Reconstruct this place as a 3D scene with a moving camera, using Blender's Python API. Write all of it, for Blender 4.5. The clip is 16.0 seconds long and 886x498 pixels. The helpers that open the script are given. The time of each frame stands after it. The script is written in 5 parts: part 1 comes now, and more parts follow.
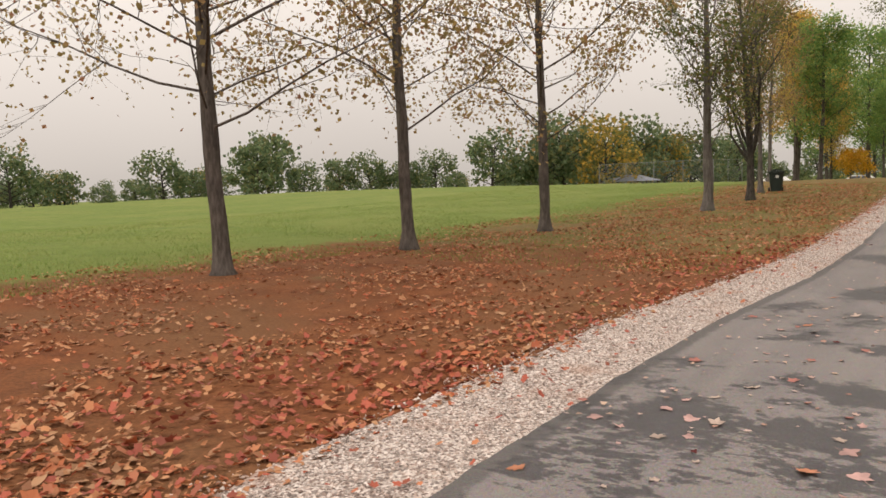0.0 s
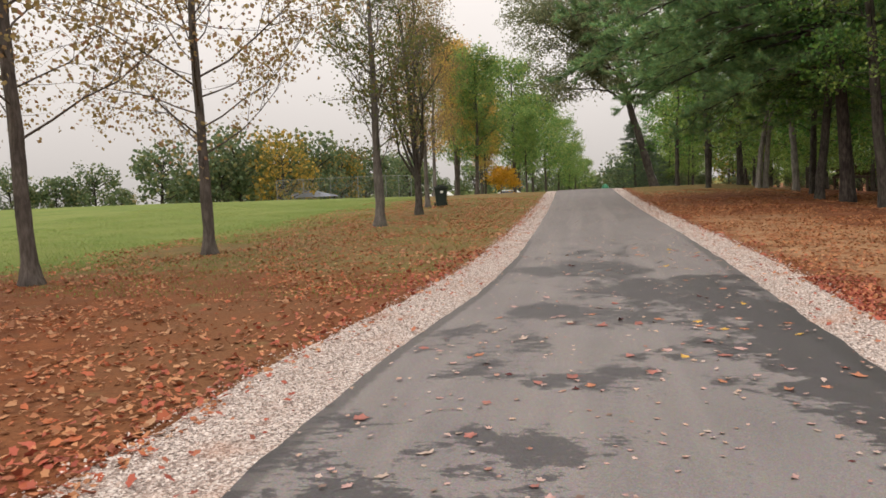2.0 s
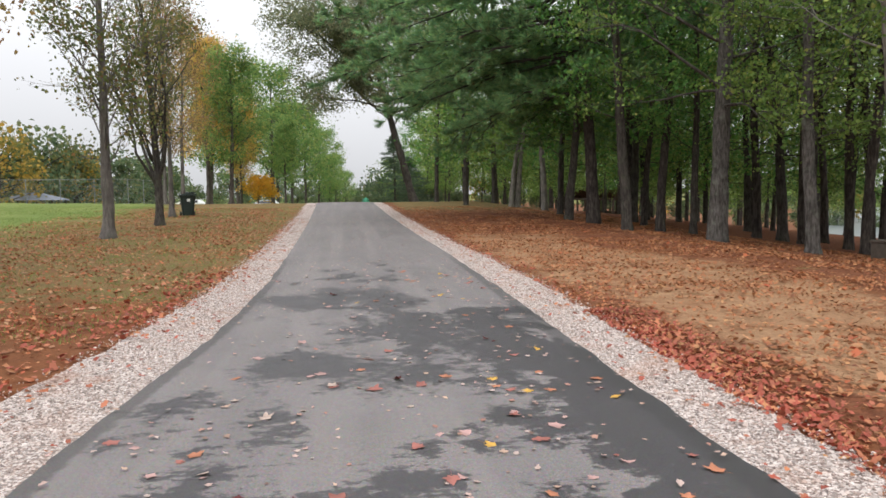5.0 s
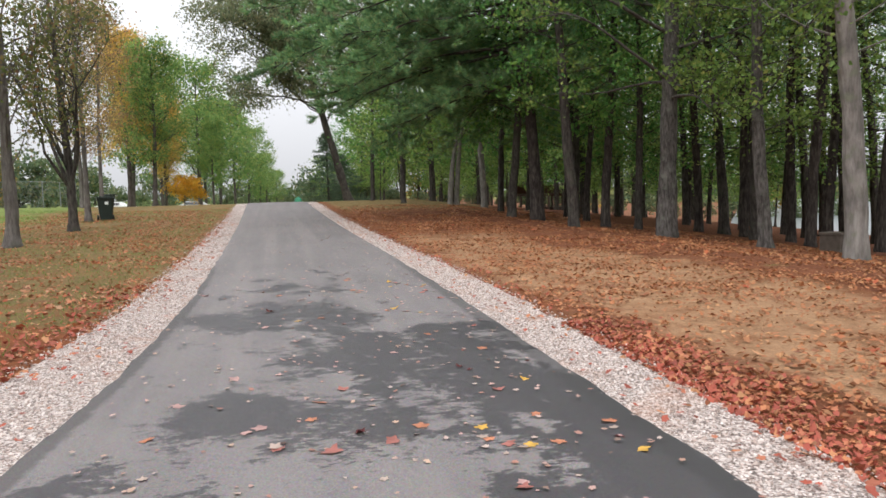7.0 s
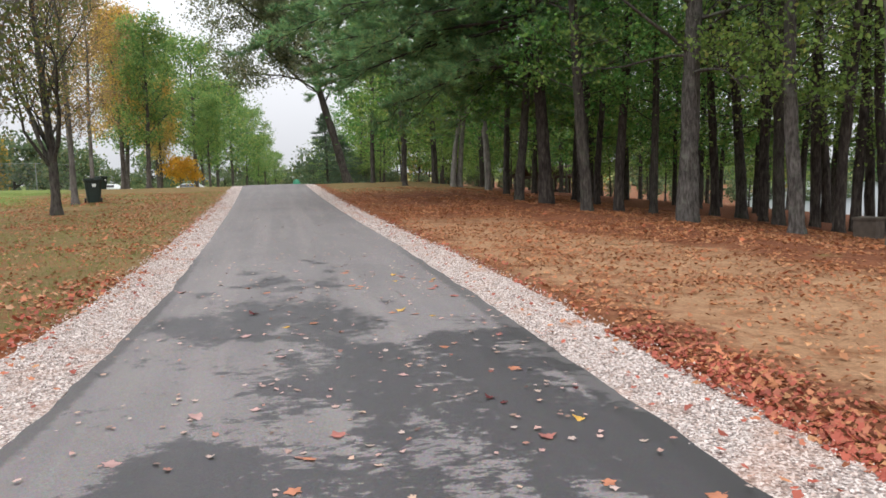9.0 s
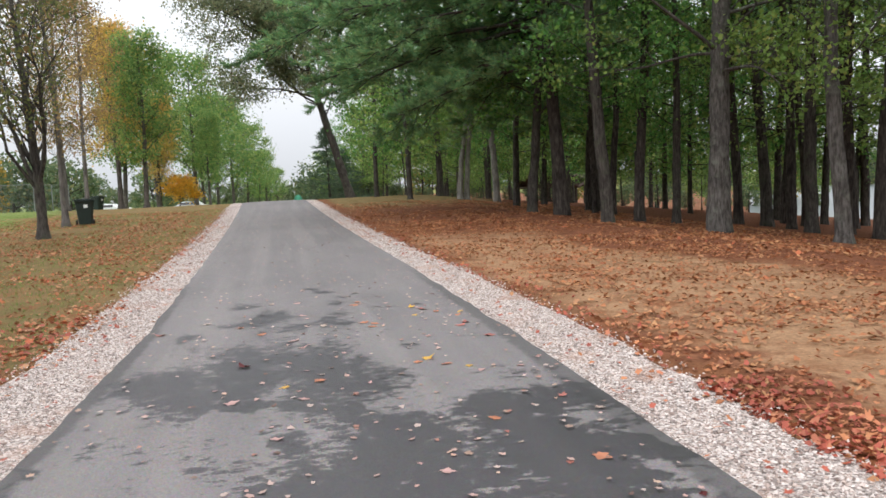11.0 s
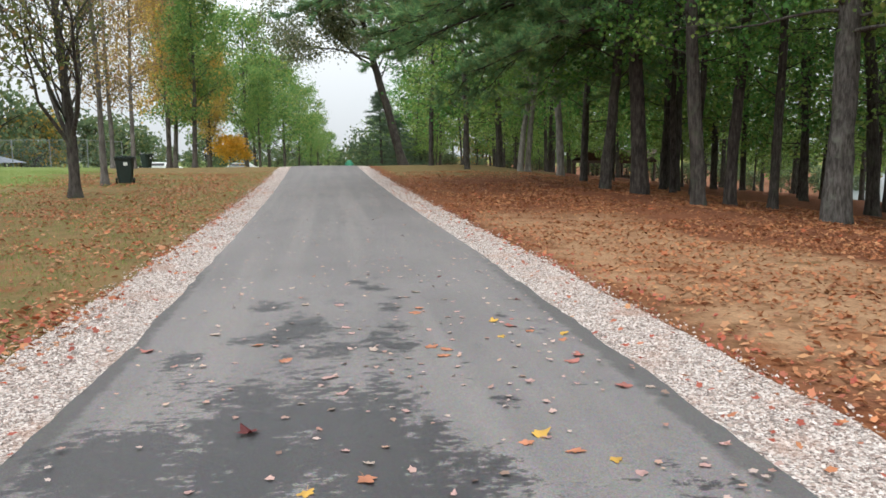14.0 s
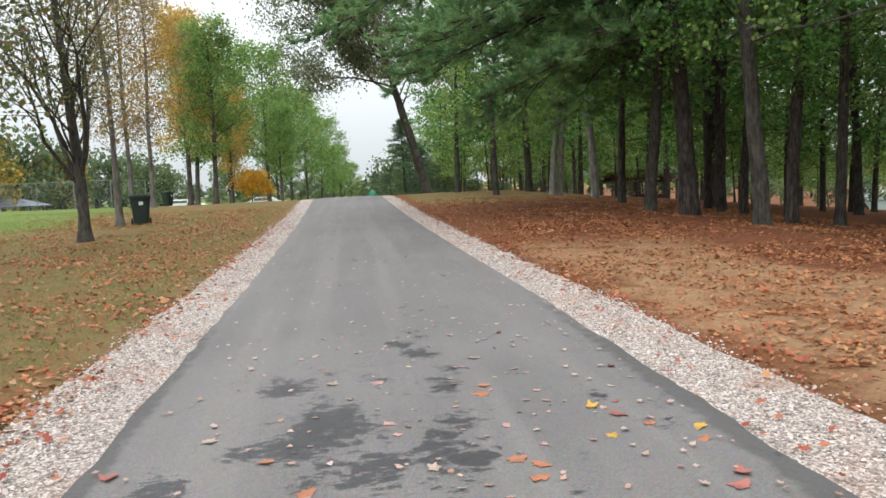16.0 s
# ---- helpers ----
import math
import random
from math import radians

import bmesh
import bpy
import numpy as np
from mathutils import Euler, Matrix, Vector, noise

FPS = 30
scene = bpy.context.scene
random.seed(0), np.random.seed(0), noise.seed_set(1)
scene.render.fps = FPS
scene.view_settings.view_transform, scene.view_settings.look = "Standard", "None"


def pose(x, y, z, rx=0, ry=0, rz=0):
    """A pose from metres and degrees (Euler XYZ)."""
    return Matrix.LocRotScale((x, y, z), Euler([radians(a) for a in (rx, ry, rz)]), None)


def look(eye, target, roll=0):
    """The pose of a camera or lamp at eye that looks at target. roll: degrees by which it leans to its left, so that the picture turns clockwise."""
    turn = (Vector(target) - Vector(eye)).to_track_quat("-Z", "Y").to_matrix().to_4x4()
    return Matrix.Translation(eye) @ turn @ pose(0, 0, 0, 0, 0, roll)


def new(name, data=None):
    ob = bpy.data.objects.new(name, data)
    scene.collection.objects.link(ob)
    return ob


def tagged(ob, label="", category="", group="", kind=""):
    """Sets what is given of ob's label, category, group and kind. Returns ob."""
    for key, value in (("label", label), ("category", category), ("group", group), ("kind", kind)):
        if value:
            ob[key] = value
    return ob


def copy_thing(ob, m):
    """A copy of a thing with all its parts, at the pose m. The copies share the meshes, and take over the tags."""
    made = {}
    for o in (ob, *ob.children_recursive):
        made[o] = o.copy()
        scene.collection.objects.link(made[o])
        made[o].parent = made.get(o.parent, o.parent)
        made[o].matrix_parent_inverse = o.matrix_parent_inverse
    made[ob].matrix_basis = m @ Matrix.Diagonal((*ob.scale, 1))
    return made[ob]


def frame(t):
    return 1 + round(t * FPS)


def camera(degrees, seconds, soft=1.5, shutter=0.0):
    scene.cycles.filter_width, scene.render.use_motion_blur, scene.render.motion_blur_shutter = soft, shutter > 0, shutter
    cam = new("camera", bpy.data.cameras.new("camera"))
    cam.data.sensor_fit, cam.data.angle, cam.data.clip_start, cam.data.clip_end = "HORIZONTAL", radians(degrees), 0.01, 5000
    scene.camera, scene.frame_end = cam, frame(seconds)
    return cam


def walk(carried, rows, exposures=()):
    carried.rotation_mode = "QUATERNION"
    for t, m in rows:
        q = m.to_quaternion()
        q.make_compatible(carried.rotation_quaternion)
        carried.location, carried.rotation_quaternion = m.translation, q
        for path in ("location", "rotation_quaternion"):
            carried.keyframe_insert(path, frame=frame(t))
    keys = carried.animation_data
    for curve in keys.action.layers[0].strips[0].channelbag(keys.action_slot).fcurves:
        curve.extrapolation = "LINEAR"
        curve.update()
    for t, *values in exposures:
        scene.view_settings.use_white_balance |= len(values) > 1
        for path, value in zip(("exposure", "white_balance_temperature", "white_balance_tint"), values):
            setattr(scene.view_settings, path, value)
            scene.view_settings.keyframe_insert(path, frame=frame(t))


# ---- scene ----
cam = camera(61.6, 16.0, soft=1.6)
METRES, EYE, TILT, LEAN, TURN = 11.6, 1.5, 0.8, -2.0, 35.0
ROWS = [
    (0.0, 0.0, 0.0, 0.0, -0.31, -4.21, 4.17),
    (0.5, 0.0101, 0.0283, -0.0004, -8.49, -5.08, 4.72),
    (1.0, 0.0225, 0.055, -0.0, -15.93, -5.41, 5.26),
    (1.5, 0.0363, 0.0792, 0.0013, -19.74, -5.03, 4.68),
    (2.0, 0.0464, 0.1017, 0.0008, -24.6, -4.9, 4.72),
    (2.5, 0.0578, 0.1243, 0.0024, -29.63, -4.86, 6.02),
    (3.0, 0.0761, 0.1476, 0.0013, -32.4, -5.34, 4.54),
    (3.5, 0.0923, 0.1715, -0.0003, -34.43, -6.14, 3.48),
    (4.0, 0.1068, 0.1968, 0.0008, -38.43, -6.02, 3.59),
    (4.5, 0.1228, 0.2182, 0.0014, -41.15, -5.25, 2.96),
    (7.0, 0.1972, 0.3333, 0.002, -48.06, -5.6, 3.19),
    (7.5, 0.2169, 0.3541, 0.0002, -49.68, -5.93, 3.13),
    (8.0, 0.2379, 0.3757, -0.0003, -49.48, -6.36, 1.68),
    (8.5, 0.2555, 0.4017, 0.0004, -49.13, -6.51, 2.42),
    (9.0, 0.2784, 0.4255, -0.0017, -48.08, -6.95, 3.16),
    (11.5, 0.3822, 0.5573, -0.0025, -47.9, -5.91, 4.66),
    (12.0, 0.4054, 0.5852, -0.0035, -47.52, -6.85, 4.85),
    (12.5, 0.4244, 0.614, -0.0049, -46.47, -7.39, 5.03),
    (13.0, 0.4445, 0.6409, -0.0051, -44.63, -7.9, 4.96),
    (13.5, 0.4668, 0.6661, -0.0047, -43.05, -8.04, 3.22),
    (14.0, 0.4862, 0.6932, -0.0053, -44.05, -8.09, 2.38),
    (14.5, 0.5069, 0.7223, -0.0078, -44.5, -8.11, 3.05),
    (15.0, 0.5272, 0.753, -0.0078, -43.95, -7.72, 3.35),
    (15.5, 0.5457, 0.7863, -0.0064, -43.43, -6.73, 4.11),
    (16.0, 0.5686, 0.8155, -0.0061, -42.43, -5.96, 4.64),
]
LEVEL = pose(0, 0, EYE, 0, LEAN, 0) @ pose(0, 0, 0, TILT, 0, 0) @ pose(0, 0, 0, 0, 0, TURN)
walk(cam, [(t, LEVEL @ pose(METRES * x, METRES * y, METRES * z, 90 + pitch, roll, yaw)) for t, x, y, z, yaw, pitch, roll in ROWS],
     [(0.0, -0.2, 7850, 18), (1.0, -0.18, 7700, 18), (2.5, -0.08, 7200, 16), (3.5, 0.0, 6750, 13), (7.0, 0.17, 6550, 14), (9.0, 0.2, 6500, 14), (12.5, 0.23, 6400, 11), (16.0, 0.26, 6400, 8)])

# ---- sky and sun: an overcast autumn day, brighter overhead than at the horizon ----
world = bpy.data.worlds.new("overcast_sky")
scene.world = world
world.use_nodes = True
wn, wl = world.node_tree.nodes, world.node_tree.links
wn.clear()
sky = wn.new("ShaderNodeTexSky")
sky.sky_type, sky.sun_disc = "NISHITA", False
sky.sun_elevation, sky.sun_rotation, sky.dust_density = radians(48), radians(200), 4.0
grey = wn.new("ShaderNodeHueSaturation")
grey.inputs["Saturation"].default_value = 0.25
coord = wn.new("ShaderNodeTexCoord")
sep = wn.new("ShaderNodeSeparateXYZ")
ramp = wn.new("ShaderNodeMapRange")
ramp.inputs["From Min"].default_value, ramp.inputs["From Max"].default_value = 0.0, 1.0
ramp.inputs["To Min"].default_value, ramp.inputs["To Max"].default_value = 6.8, 25.0
cloud = wn.new("ShaderNodeTexNoise")
cloud.inputs["Scale"].default_value, cloud.inputs["Detail"].default_value = 1.6, 4
cmap = wn.new("ShaderNodeMapRange")
cmap.inputs["To Min"].default_value, cmap.inputs["To Max"].default_value = 0.9, 1.1
mul = wn.new("ShaderNodeMath")
mul.operation = "MULTIPLY"
tint = wn.new("ShaderNodeMix")
tint.data_type, tint.blend_type = "RGBA", "MULTIPLY"
tint.inputs["Factor"].default_value = 1.0
tint.inputs[6].default_value = (0.955, 1.0, 1.035, 1)
mixs = wn.new("ShaderNodeMix")
mixs.data_type = "RGBA"
mixs.inputs["Factor"].default_value = 0.88
back = wn.new("ShaderNodeBackground")
back.inputs["Strength"].default_value = 0.1
wout = wn.new("ShaderNodeOutputWorld")
wl.new(coord.outputs["Generated"], sep.inputs[0])
wl.new(coord.outputs["Generated"], cloud.inputs["Vector"])
wl.new(sep.outputs["Z"], ramp.inputs["Value"])
wl.new(cloud.outputs["Fac"], cmap.inputs["Value"])
wl.new(ramp.outputs[0], mul.inputs[0])
wl.new(cmap.outputs[0], mul.inputs[1])
wl.new(mul.outputs[0], tint.inputs[7])
wl.new(sky.outputs[0], grey.inputs["Color"])
wl.new(grey.outputs[0], mixs.inputs[6])
wl.new(tint.outputs[2], mixs.inputs[7])
wl.new(mixs.outputs[2], back.inputs["Color"])
wl.new(back.outputs[0], wout.inputs[0])

sun_data = bpy.data.lights.new("sun", "SUN")
sun_data.energy, sun_data.angle, sun_data.color = 1.0, radians(40), (1.0, 0.97, 0.92)
sun = new("sun", sun_data)
sun.matrix_world = look((0, 0, 50), (14, 38, 0))


# ---- materials ----
class Mat:
    """A small builder for node materials."""

    def __init__(self, name, rough=0.8, spec=0.3):
        self.m = bpy.data.materials.new(name)
        self.m.use_nodes = True
        self.n, self.l = self.m.node_tree.nodes, self.m.node_tree.links
        self.b = self.n["Principled BSDF"]
        self.b.inputs["Roughness"].default_value = rough
        self.b.inputs["Specular IOR Level"].default_value = spec
        self.co = self.n.new("ShaderNodeTexCoord").outputs["Object"]

    def link(self, a, b):
        if isinstance(a, (int, float)):
            b.default_value = a
        elif isinstance(a, tuple):
            b.default_value = (*a, 1) if len(b.default_value) == 4 else a
        else:
            self.l.new(a, b)

    def scaled(self, sx, sy, sz, co=None):
        q = self.n.new("ShaderNodeMapping")
        self.link(co or self.co, q.inputs[0])
        q.inputs["Scale"].default_value = (sx, sy, sz)
        return q.outputs[0]

    def noise(self, scale, detail=4, rough=0.55, co=None):
        q = self.n.new("ShaderNodeTexNoise")
        self.link(co or self.co, q.inputs["Vector"])
        q.inputs["Scale"].default_value, q.inputs["Detail"].default_value, q.inputs["Roughness"].default_value = scale, detail, rough
        return q.outputs["Fac"]

    def cells(self, scale, out="Distance", co=None):
        q = self.n.new("ShaderNodeTexVoronoi")
        self.link(co or self.co, q.inputs["Vector"])
        q.inputs["Scale"].default_value = scale
        return q.outputs[out]

    def span(self, v, a, b, lo=0.0, hi=1.0):
        q = self.n.new("ShaderNodeMapRange")
        q.interpolation_type = "SMOOTHSTEP"
        for s, k in zip((v, a, b, lo, hi), range(5)):
            self.link(s, q.inputs[k])
        return q.outputs[0]

    def math(self, op, a, b=0.0):
        q = self.n.new("ShaderNodeMath")
        q.operation = op
        self.link(a, q.inputs[0]), self.link(b, q.inputs[1])
        return q.outputs[0]

    def mix(self, f, a, b, mode="MIX"):
        q = self.n.new("ShaderNodeMix")
        q.data_type, q.blend_type = "RGBA", mode
        self.link(f, q.inputs[0]), self.link(a, q.inputs[6]), self.link(b, q.inputs[7])
        return q.outputs[2]

    def ramp(self, v, stops, step=False):
        q = self.n.new("ShaderNodeValToRGB")
        if step:
            q.color_ramp.interpolation = "CONSTANT"
        e = q.color_ramp.elements
        while len(e) < len(stops):
            e.new(0.5)
        for k, (p, c) in zip(e, stops):
            k.position, k.color = p, (*c, 1)
        self.link(v, q.inputs[0])
        return q.outputs[0]

    def attr(self, name):
        q = self.n.new("ShaderNodeAttribute")
        q.attribute_name = name
        return q.outputs["Fac"]

    def island(self):
        return self.n.new("ShaderNodeNewGeometry").outputs["Random Per Island"]

    def each(self):
        return self.n.new("ShaderNodeObjectInfo").outputs["Random"]

    def bump(self, v, strength=0.4, distance=0.02):
        q = self.n.new("ShaderNodeBump")
        q.inputs["Strength"].default_value, q.inputs["Distance"].default_value = strength, distance
        self.link(v, q.inputs["Height"])
        self.l.new(q.outputs[0], self.b.inputs["Normal"])

    def done(self, color=None, rough=None):
        if color is not None:
            self.link(color, self.b.inputs["Base Color"])
        if rough is not None:
            self.link(rough, self.b.inputs["Roughness"])
        return self.m


def leaf_material(name, stops, clear=0.35, by_object=False, tone=0.25):
    """Thin leaves: their colour differs from leaf to leaf, and light comes through them."""
    q = Mat(name, 0.6, 0.25)
    pick = q.each() if by_object else q.island()
    col = q.ramp(pick, stops)
    # noise patches darken by tone; higher values paint depth shade into a crown
    mottle = q.noise(1.1, 3)
    col = q.mix(q.span(mottle, 0.35, 0.7), col, q.mix(1.0, col, (1 - tone,) * 3, "MULTIPLY"))
    q.done(col)
    t = q.n.new("ShaderNodeBsdfTranslucent")
    q.l.new(col, t.inputs["Color"])
    s = q.n.new("ShaderNodeMixShader")
    s.inputs[0].default_value = clear
    q.l.new(q.b.outputs[0], s.inputs[1]), q.l.new(t.outputs[0], s.inputs[2])
    q.l.new(s.outputs[0], q.n["Material Output"].inputs[0])
    return q.m


def bark_material(name, dark, light, furrow=14.0, moss=None, plates=0.12):
    q = Mat(name, 0.92, 0.15)
    co = q.scaled(1, 1, 0.22)
    a = q.noise(furrow, 6, 0.65, co)
    v = q.cells(furrow * 1.3, co=co)
    big = q.noise(1.6, 3)
    col = q.mix(q.span(a, 0.3, 0.7), dark, light)
    col = q.mix(q.span(q.cells(furrow * 0.9, co=q.scaled(1, 1, 0.3)), 0.3, 0.8, 0.0, plates), col, tuple(k * 0.55 for k in dark))
    col = q.mix(q.span(big, 0.4, 0.72), col, q.mix(1.0, col, (0.62, 0.62, 0.64), "MULTIPLY"))
    if moss:
        col = q.mix(q.math("MULTIPLY", q.span(q.noise(3.2, 5), 0.5, 0.75), 0.6), col, moss)
    q.bump(q.math("ADD", a, v), 0.8, 0.03)
    return q.done(col)


def plain_material(name, col, rough=0.6, metal=0.0, vary=0.25, scale=3.0, spec=0.4):
    q = Mat(name, rough, spec)
    q.b.inputs["Metallic"].default_value = metal
    n = q.noise(scale, 5)
    c = q.mix(q.span(n, 0.3, 0.75), col, tuple(k * (1 - vary) for k in col))
    q.bump(q.noise(scale * 12, 3), 0.15, 0.005)
    return q.done(c, q.span(n, 0.2, 0.8, rough - 0.08, min(1, rough + 0.1)))


def ground_material():
    q = Mat("earth_and_grass", 0.97, 0.1)
    n1, n2, n3 = q.noise(0.35, 4), q.noise(2.3, 5), q.noise(28, 4, 0.7)
    soil = q.mix(q.span(n2, 0.35, 0.7), (0.225, 0.084, 0.037), (0.143, 0.053, 0.026))
    soil = q.mix(q.span(n1, 0.4, 0.65), soil, (0.18, 0.085, 0.042))
    sand = q.mix(q.span(n2, 0.3, 0.7), (0.40, 0.25, 0.145), (0.29, 0.165, 0.092))
    needles = q.mix(q.span(q.noise(5, 6, 0.7), 0.35, 0.65), (0.22, 0.088, 0.045), (0.13, 0.048, 0.026))
    grass = q.mix(q.span(n2, 0.35, 0.7), (0.150, 0.205, 0.055), (0.115, 0.165, 0.043))
    grass = q.mix(q.span(n1, 0.35, 0.7), grass, (0.175, 0.21, 0.062))
    olive = q.mix(q.span(n2, 0.38, 0.62), (0.215, 0.145, 0.066), (0.155, 0.122, 0.05))
    rough = q.math("MULTIPLY", q.math("ADD", q.math("SUBTRACT", n2, 0.5), q.math("MULTIPLY", q.math("SUBTRACT", q.noise(0.8, 6, 0.65), 0.5), 1.2)), 1.5)
    col = q.mix(q.span(q.math("ADD", q.attr("sand"), rough), 0.2, 0.8), soil, sand)
    col = q.mix(q.span(q.math("ADD", q.attr("needles"), rough), 0.2, 0.8), col, needles)
    col = q.mix(q.span(q.math("ADD", q.attr("olive"), rough), 0.25, 0.75), col, olive)
    col = q.mix(q.span(q.math("ADD", q.attr("grass"), q.math("MULTIPLY", rough, 0.6)), 0.25, 0.75), col, grass)
    col = q.mix(q.span(n3, 0.3, 0.75), q.mix(1.0, col, (0.72, 0.72, 0.72), "MULTIPLY"), q.mix(1.0, col, (1.18, 1.16, 1.14), "MULTIPLY"))
    q.bump(q.math("ADD", n3, n2), 0.7, 0.03)
    return q.done(col)


def asphalt_material():
    q = Mat("damp_asphalt", 0.8, 0.35)
    fine, mid, big = q.noise(160, 3, 0.7), q.noise(9, 5, 0.6), q.noise(0.5, 4)
    ch = q.cells(95, "Color")
    dry = q.mix(q.span(big, 0.35, 0.7), (0.196, 0.182, 0.178), (0.164, 0.153, 0.150))
    dry = q.mix(q.span(q.noise(0.9, 3, 0.5, q.scaled(3.0, 0.12, 1)), 0.4, 0.7), dry, (0.215, 0.199, 0.191))
    dry = q.mix(0.16, dry, ch, "OVERLAY")
    dry = q.mix(q.span(fine, 0.35, 0.75), q.mix(1.0, dry, (0.68, 0.67, 0.67), "MULTIPLY"), q.mix(1.0, dry, (1.28, 1.25, 1.25), "MULTIPLY"))
    shape = q.math("ADD", q.noise(0.85, 9, 0.62, q.scaled(1.0, 0.85, 1)), q.math("MULTIPLY", q.math("SUBTRACT", q.noise(11, 6, 0.7, q.scaled(0.75, 1.25, 1)), 0.5), 0.82))
    shape = q.math("ADD", shape, q.math("MULTIPLY", q.math("SUBTRACT", q.noise(3.1, 5, 0.6, q.scaled(1.0, 0.6, 1)), 0.5), 0.55))
    shape = q.math("ADD", shape, q.math("MULTIPLY", q.math("SUBTRACT", q.noise(21, 5, 0.75, q.scaled(0.6, 1.5, 1)), 0.5), 0.45))
    spots = q.span(q.math("ADD", q.noise(2.3, 4, 0.5, q.scaled(0.8, 1.0, 1)), q.math("MULTIPLY", q.attr("damp"), 0.7)), 0.66, 0.685)
    wet = q.math("MULTIPLY", q.math("MAXIMUM", spots, q.span(q.math("ADD", shape, q.attr("damp")), 0.545, 0.60)), 0.9)
    edge = q.span(q.math("ADD", q.attr("rim"), q.math("MULTIPLY", q.math("SUBTRACT", mid, 0.5), 0.7)), 0.45, 0.8)
    col = q.mix(wet, dry, q.mix(1.0, dry, (0.24, 0.245, 0.27), "MULTIPLY"))
    col = q.mix(q.math("MULTIPLY", edge, 0.55), col, (0.035, 0.034, 0.034))
    q.bump(q.math("ADD", fine, q.math("MULTIPLY", mid, 0.5)), 0.35, 0.006)
    return q.done(col, q.span(wet, 0.0, 1.0, 0.82, 0.5))


def gravel_material(name, by_island):
    q = Mat(name, 0.9, 0.2)
    stops = [(0.0, (0.20, 0.165, 0.15)), (0.22, (0.45, 0.39, 0.355)), (0.5, (0.72, 0.65, 0.61)), (0.78, (0.50, 0.40, 0.35)), (1.0, (0.22, 0.165, 0.145))]
    v = q.island() if by_island else q.span(q.cells(60, "Color"), 0.1, 0.9)
    col = q.ramp(v, stops)
    n = q.noise(1.4, 5)
    col = q.mix(q.math("MULTIPLY", q.span(n, 0.52, 0.72), 0.55), col, (0.42, 0.25, 0.18))
    if not by_island:
        q.bump(q.cells(60), 0.9, 0.02)
    return q.done(col)


EARTH = ground_material()
ASPHALT = asphalt_material()
GRAVEL_BED = gravel_material("gravel_bed", False)
GRAVEL = gravel_material("crushed_stone", True)
BARK_GREY = bark_material("grey_maple_bark", (0.066, 0.056, 0.048), (0.156, 0.136, 0.121), 16)
BARK_PALE = bark_material("pale_smooth_bark", (0.17, 0.155, 0.14), (0.32, 0.30, 0.275), 9, (0.20, 0.22, 0.15))
BARK_ASH = bark_material("ash_grey_bark", (0.090, 0.080, 0.072), (0.193, 0.176, 0.160), 14, (0.131, 0.139, 0.098))
BARK_DARK = bark_material("dark_rough_bark", (0.036, 0.031, 0.027), (0.112, 0.100, 0.088), 16, (0.095, 0.105, 0.072))
BARK_PINE = bark_material("pine_bark", (0.034, 0.028, 0.025), (0.115, 0.098, 0.086), 13, None, 0.4)
BARK_OAK = bark_material("lichen_oak_bark", (0.05, 0.044, 0.039), (0.165, 0.152, 0.14), 18, (0.20, 0.215, 0.17), 0.3)
LEAF_TAN = leaf_material("turning_leaves", [(0.0, (0.25, 0.20, 0.085)), (0.3, (0.38, 0.29, 0.115)), (0.55, (0.34, 0.21, 0.125)), (0.8, (0.47, 0.35, 0.12)), (1.0, (0.36, 0.16, 0.10))], 0.45)
LEAF_OLIVE = leaf_material("olive_leaves", [(0.0, (0.098, 0.135, 0.043)), (0.5, (0.162, 0.190, 0.062)), (0.8, (0.238, 0.220, 0.076)), (1.0, (0.255, 0.130, 0.057))], 0.5)
LEAF_GOLD = leaf_material("golden_leaves", [(0.0, (0.566, 0.437, 0.127)), (0.4, (0.826, 0.566, 0.127)), (0.75, (0.732, 0.437, 0.172)), (1.0, (0.401, 0.401, 0.115))], 0.5)
LEAF_ORANGE = leaf_material("orange_leaves", [(0.0, (0.80, 0.40, 0.05)), (0.6, (0.85, 0.50, 0.06)), (1.0, (0.70, 0.48, 0.09))], 0.5)
LEAF_GREEN = leaf_material("green_leaves", [(0.0, (0.149, 0.274, 0.087)), (0.5, (0.220, 0.381, 0.118)), (0.85, (0.341, 0.459, 0.134)), (1.0, (0.506, 0.482, 0.134))], 0.55, tone=0.35)
LEAF_DEEP = leaf_material("deep_green_leaves", [(0.0, (0.076, 0.216, 0.057)), (0.6, (0.144, 0.346, 0.081)), (1.0, (0.287, 0.468, 0.106))], 0.45, tone=0.45)
LEAF_LIME = leaf_material("yellow_green_leaves", [(0.0, (0.156, 0.280, 0.066)), (0.5, (0.228, 0.370, 0.090)), (0.9, (0.312, 0.442, 0.108)), (1.0, (0.456, 0.468, 0.132))], 0.45, tone=0.5)
LEAF_GREYGREEN = leaf_material("grey_green_leaves", [(0.0, (0.17, 0.21, 0.12)), (0.6, (0.26, 0.30, 0.17)), (1.0, (0.34, 0.31, 0.18))], 0.55)
# air haze is mixed into this green: lighter and bluer than near leaves
LEAF_FAR = leaf_material("hazy_distant_foliage", [(0.0, (0.106, 0.169, 0.090)), (0.6, (0.169, 0.237, 0.114)), (1.0, (0.275, 0.275, 0.120))], 0.4, tone=0.4)
LEAF_FARGOLD = leaf_material("distant_turning_foliage", [(0.0, (0.108, 0.147, 0.050)), (0.5, (0.288, 0.241, 0.066)), (1.0, (0.612, 0.362, 0.066))], 0.4)
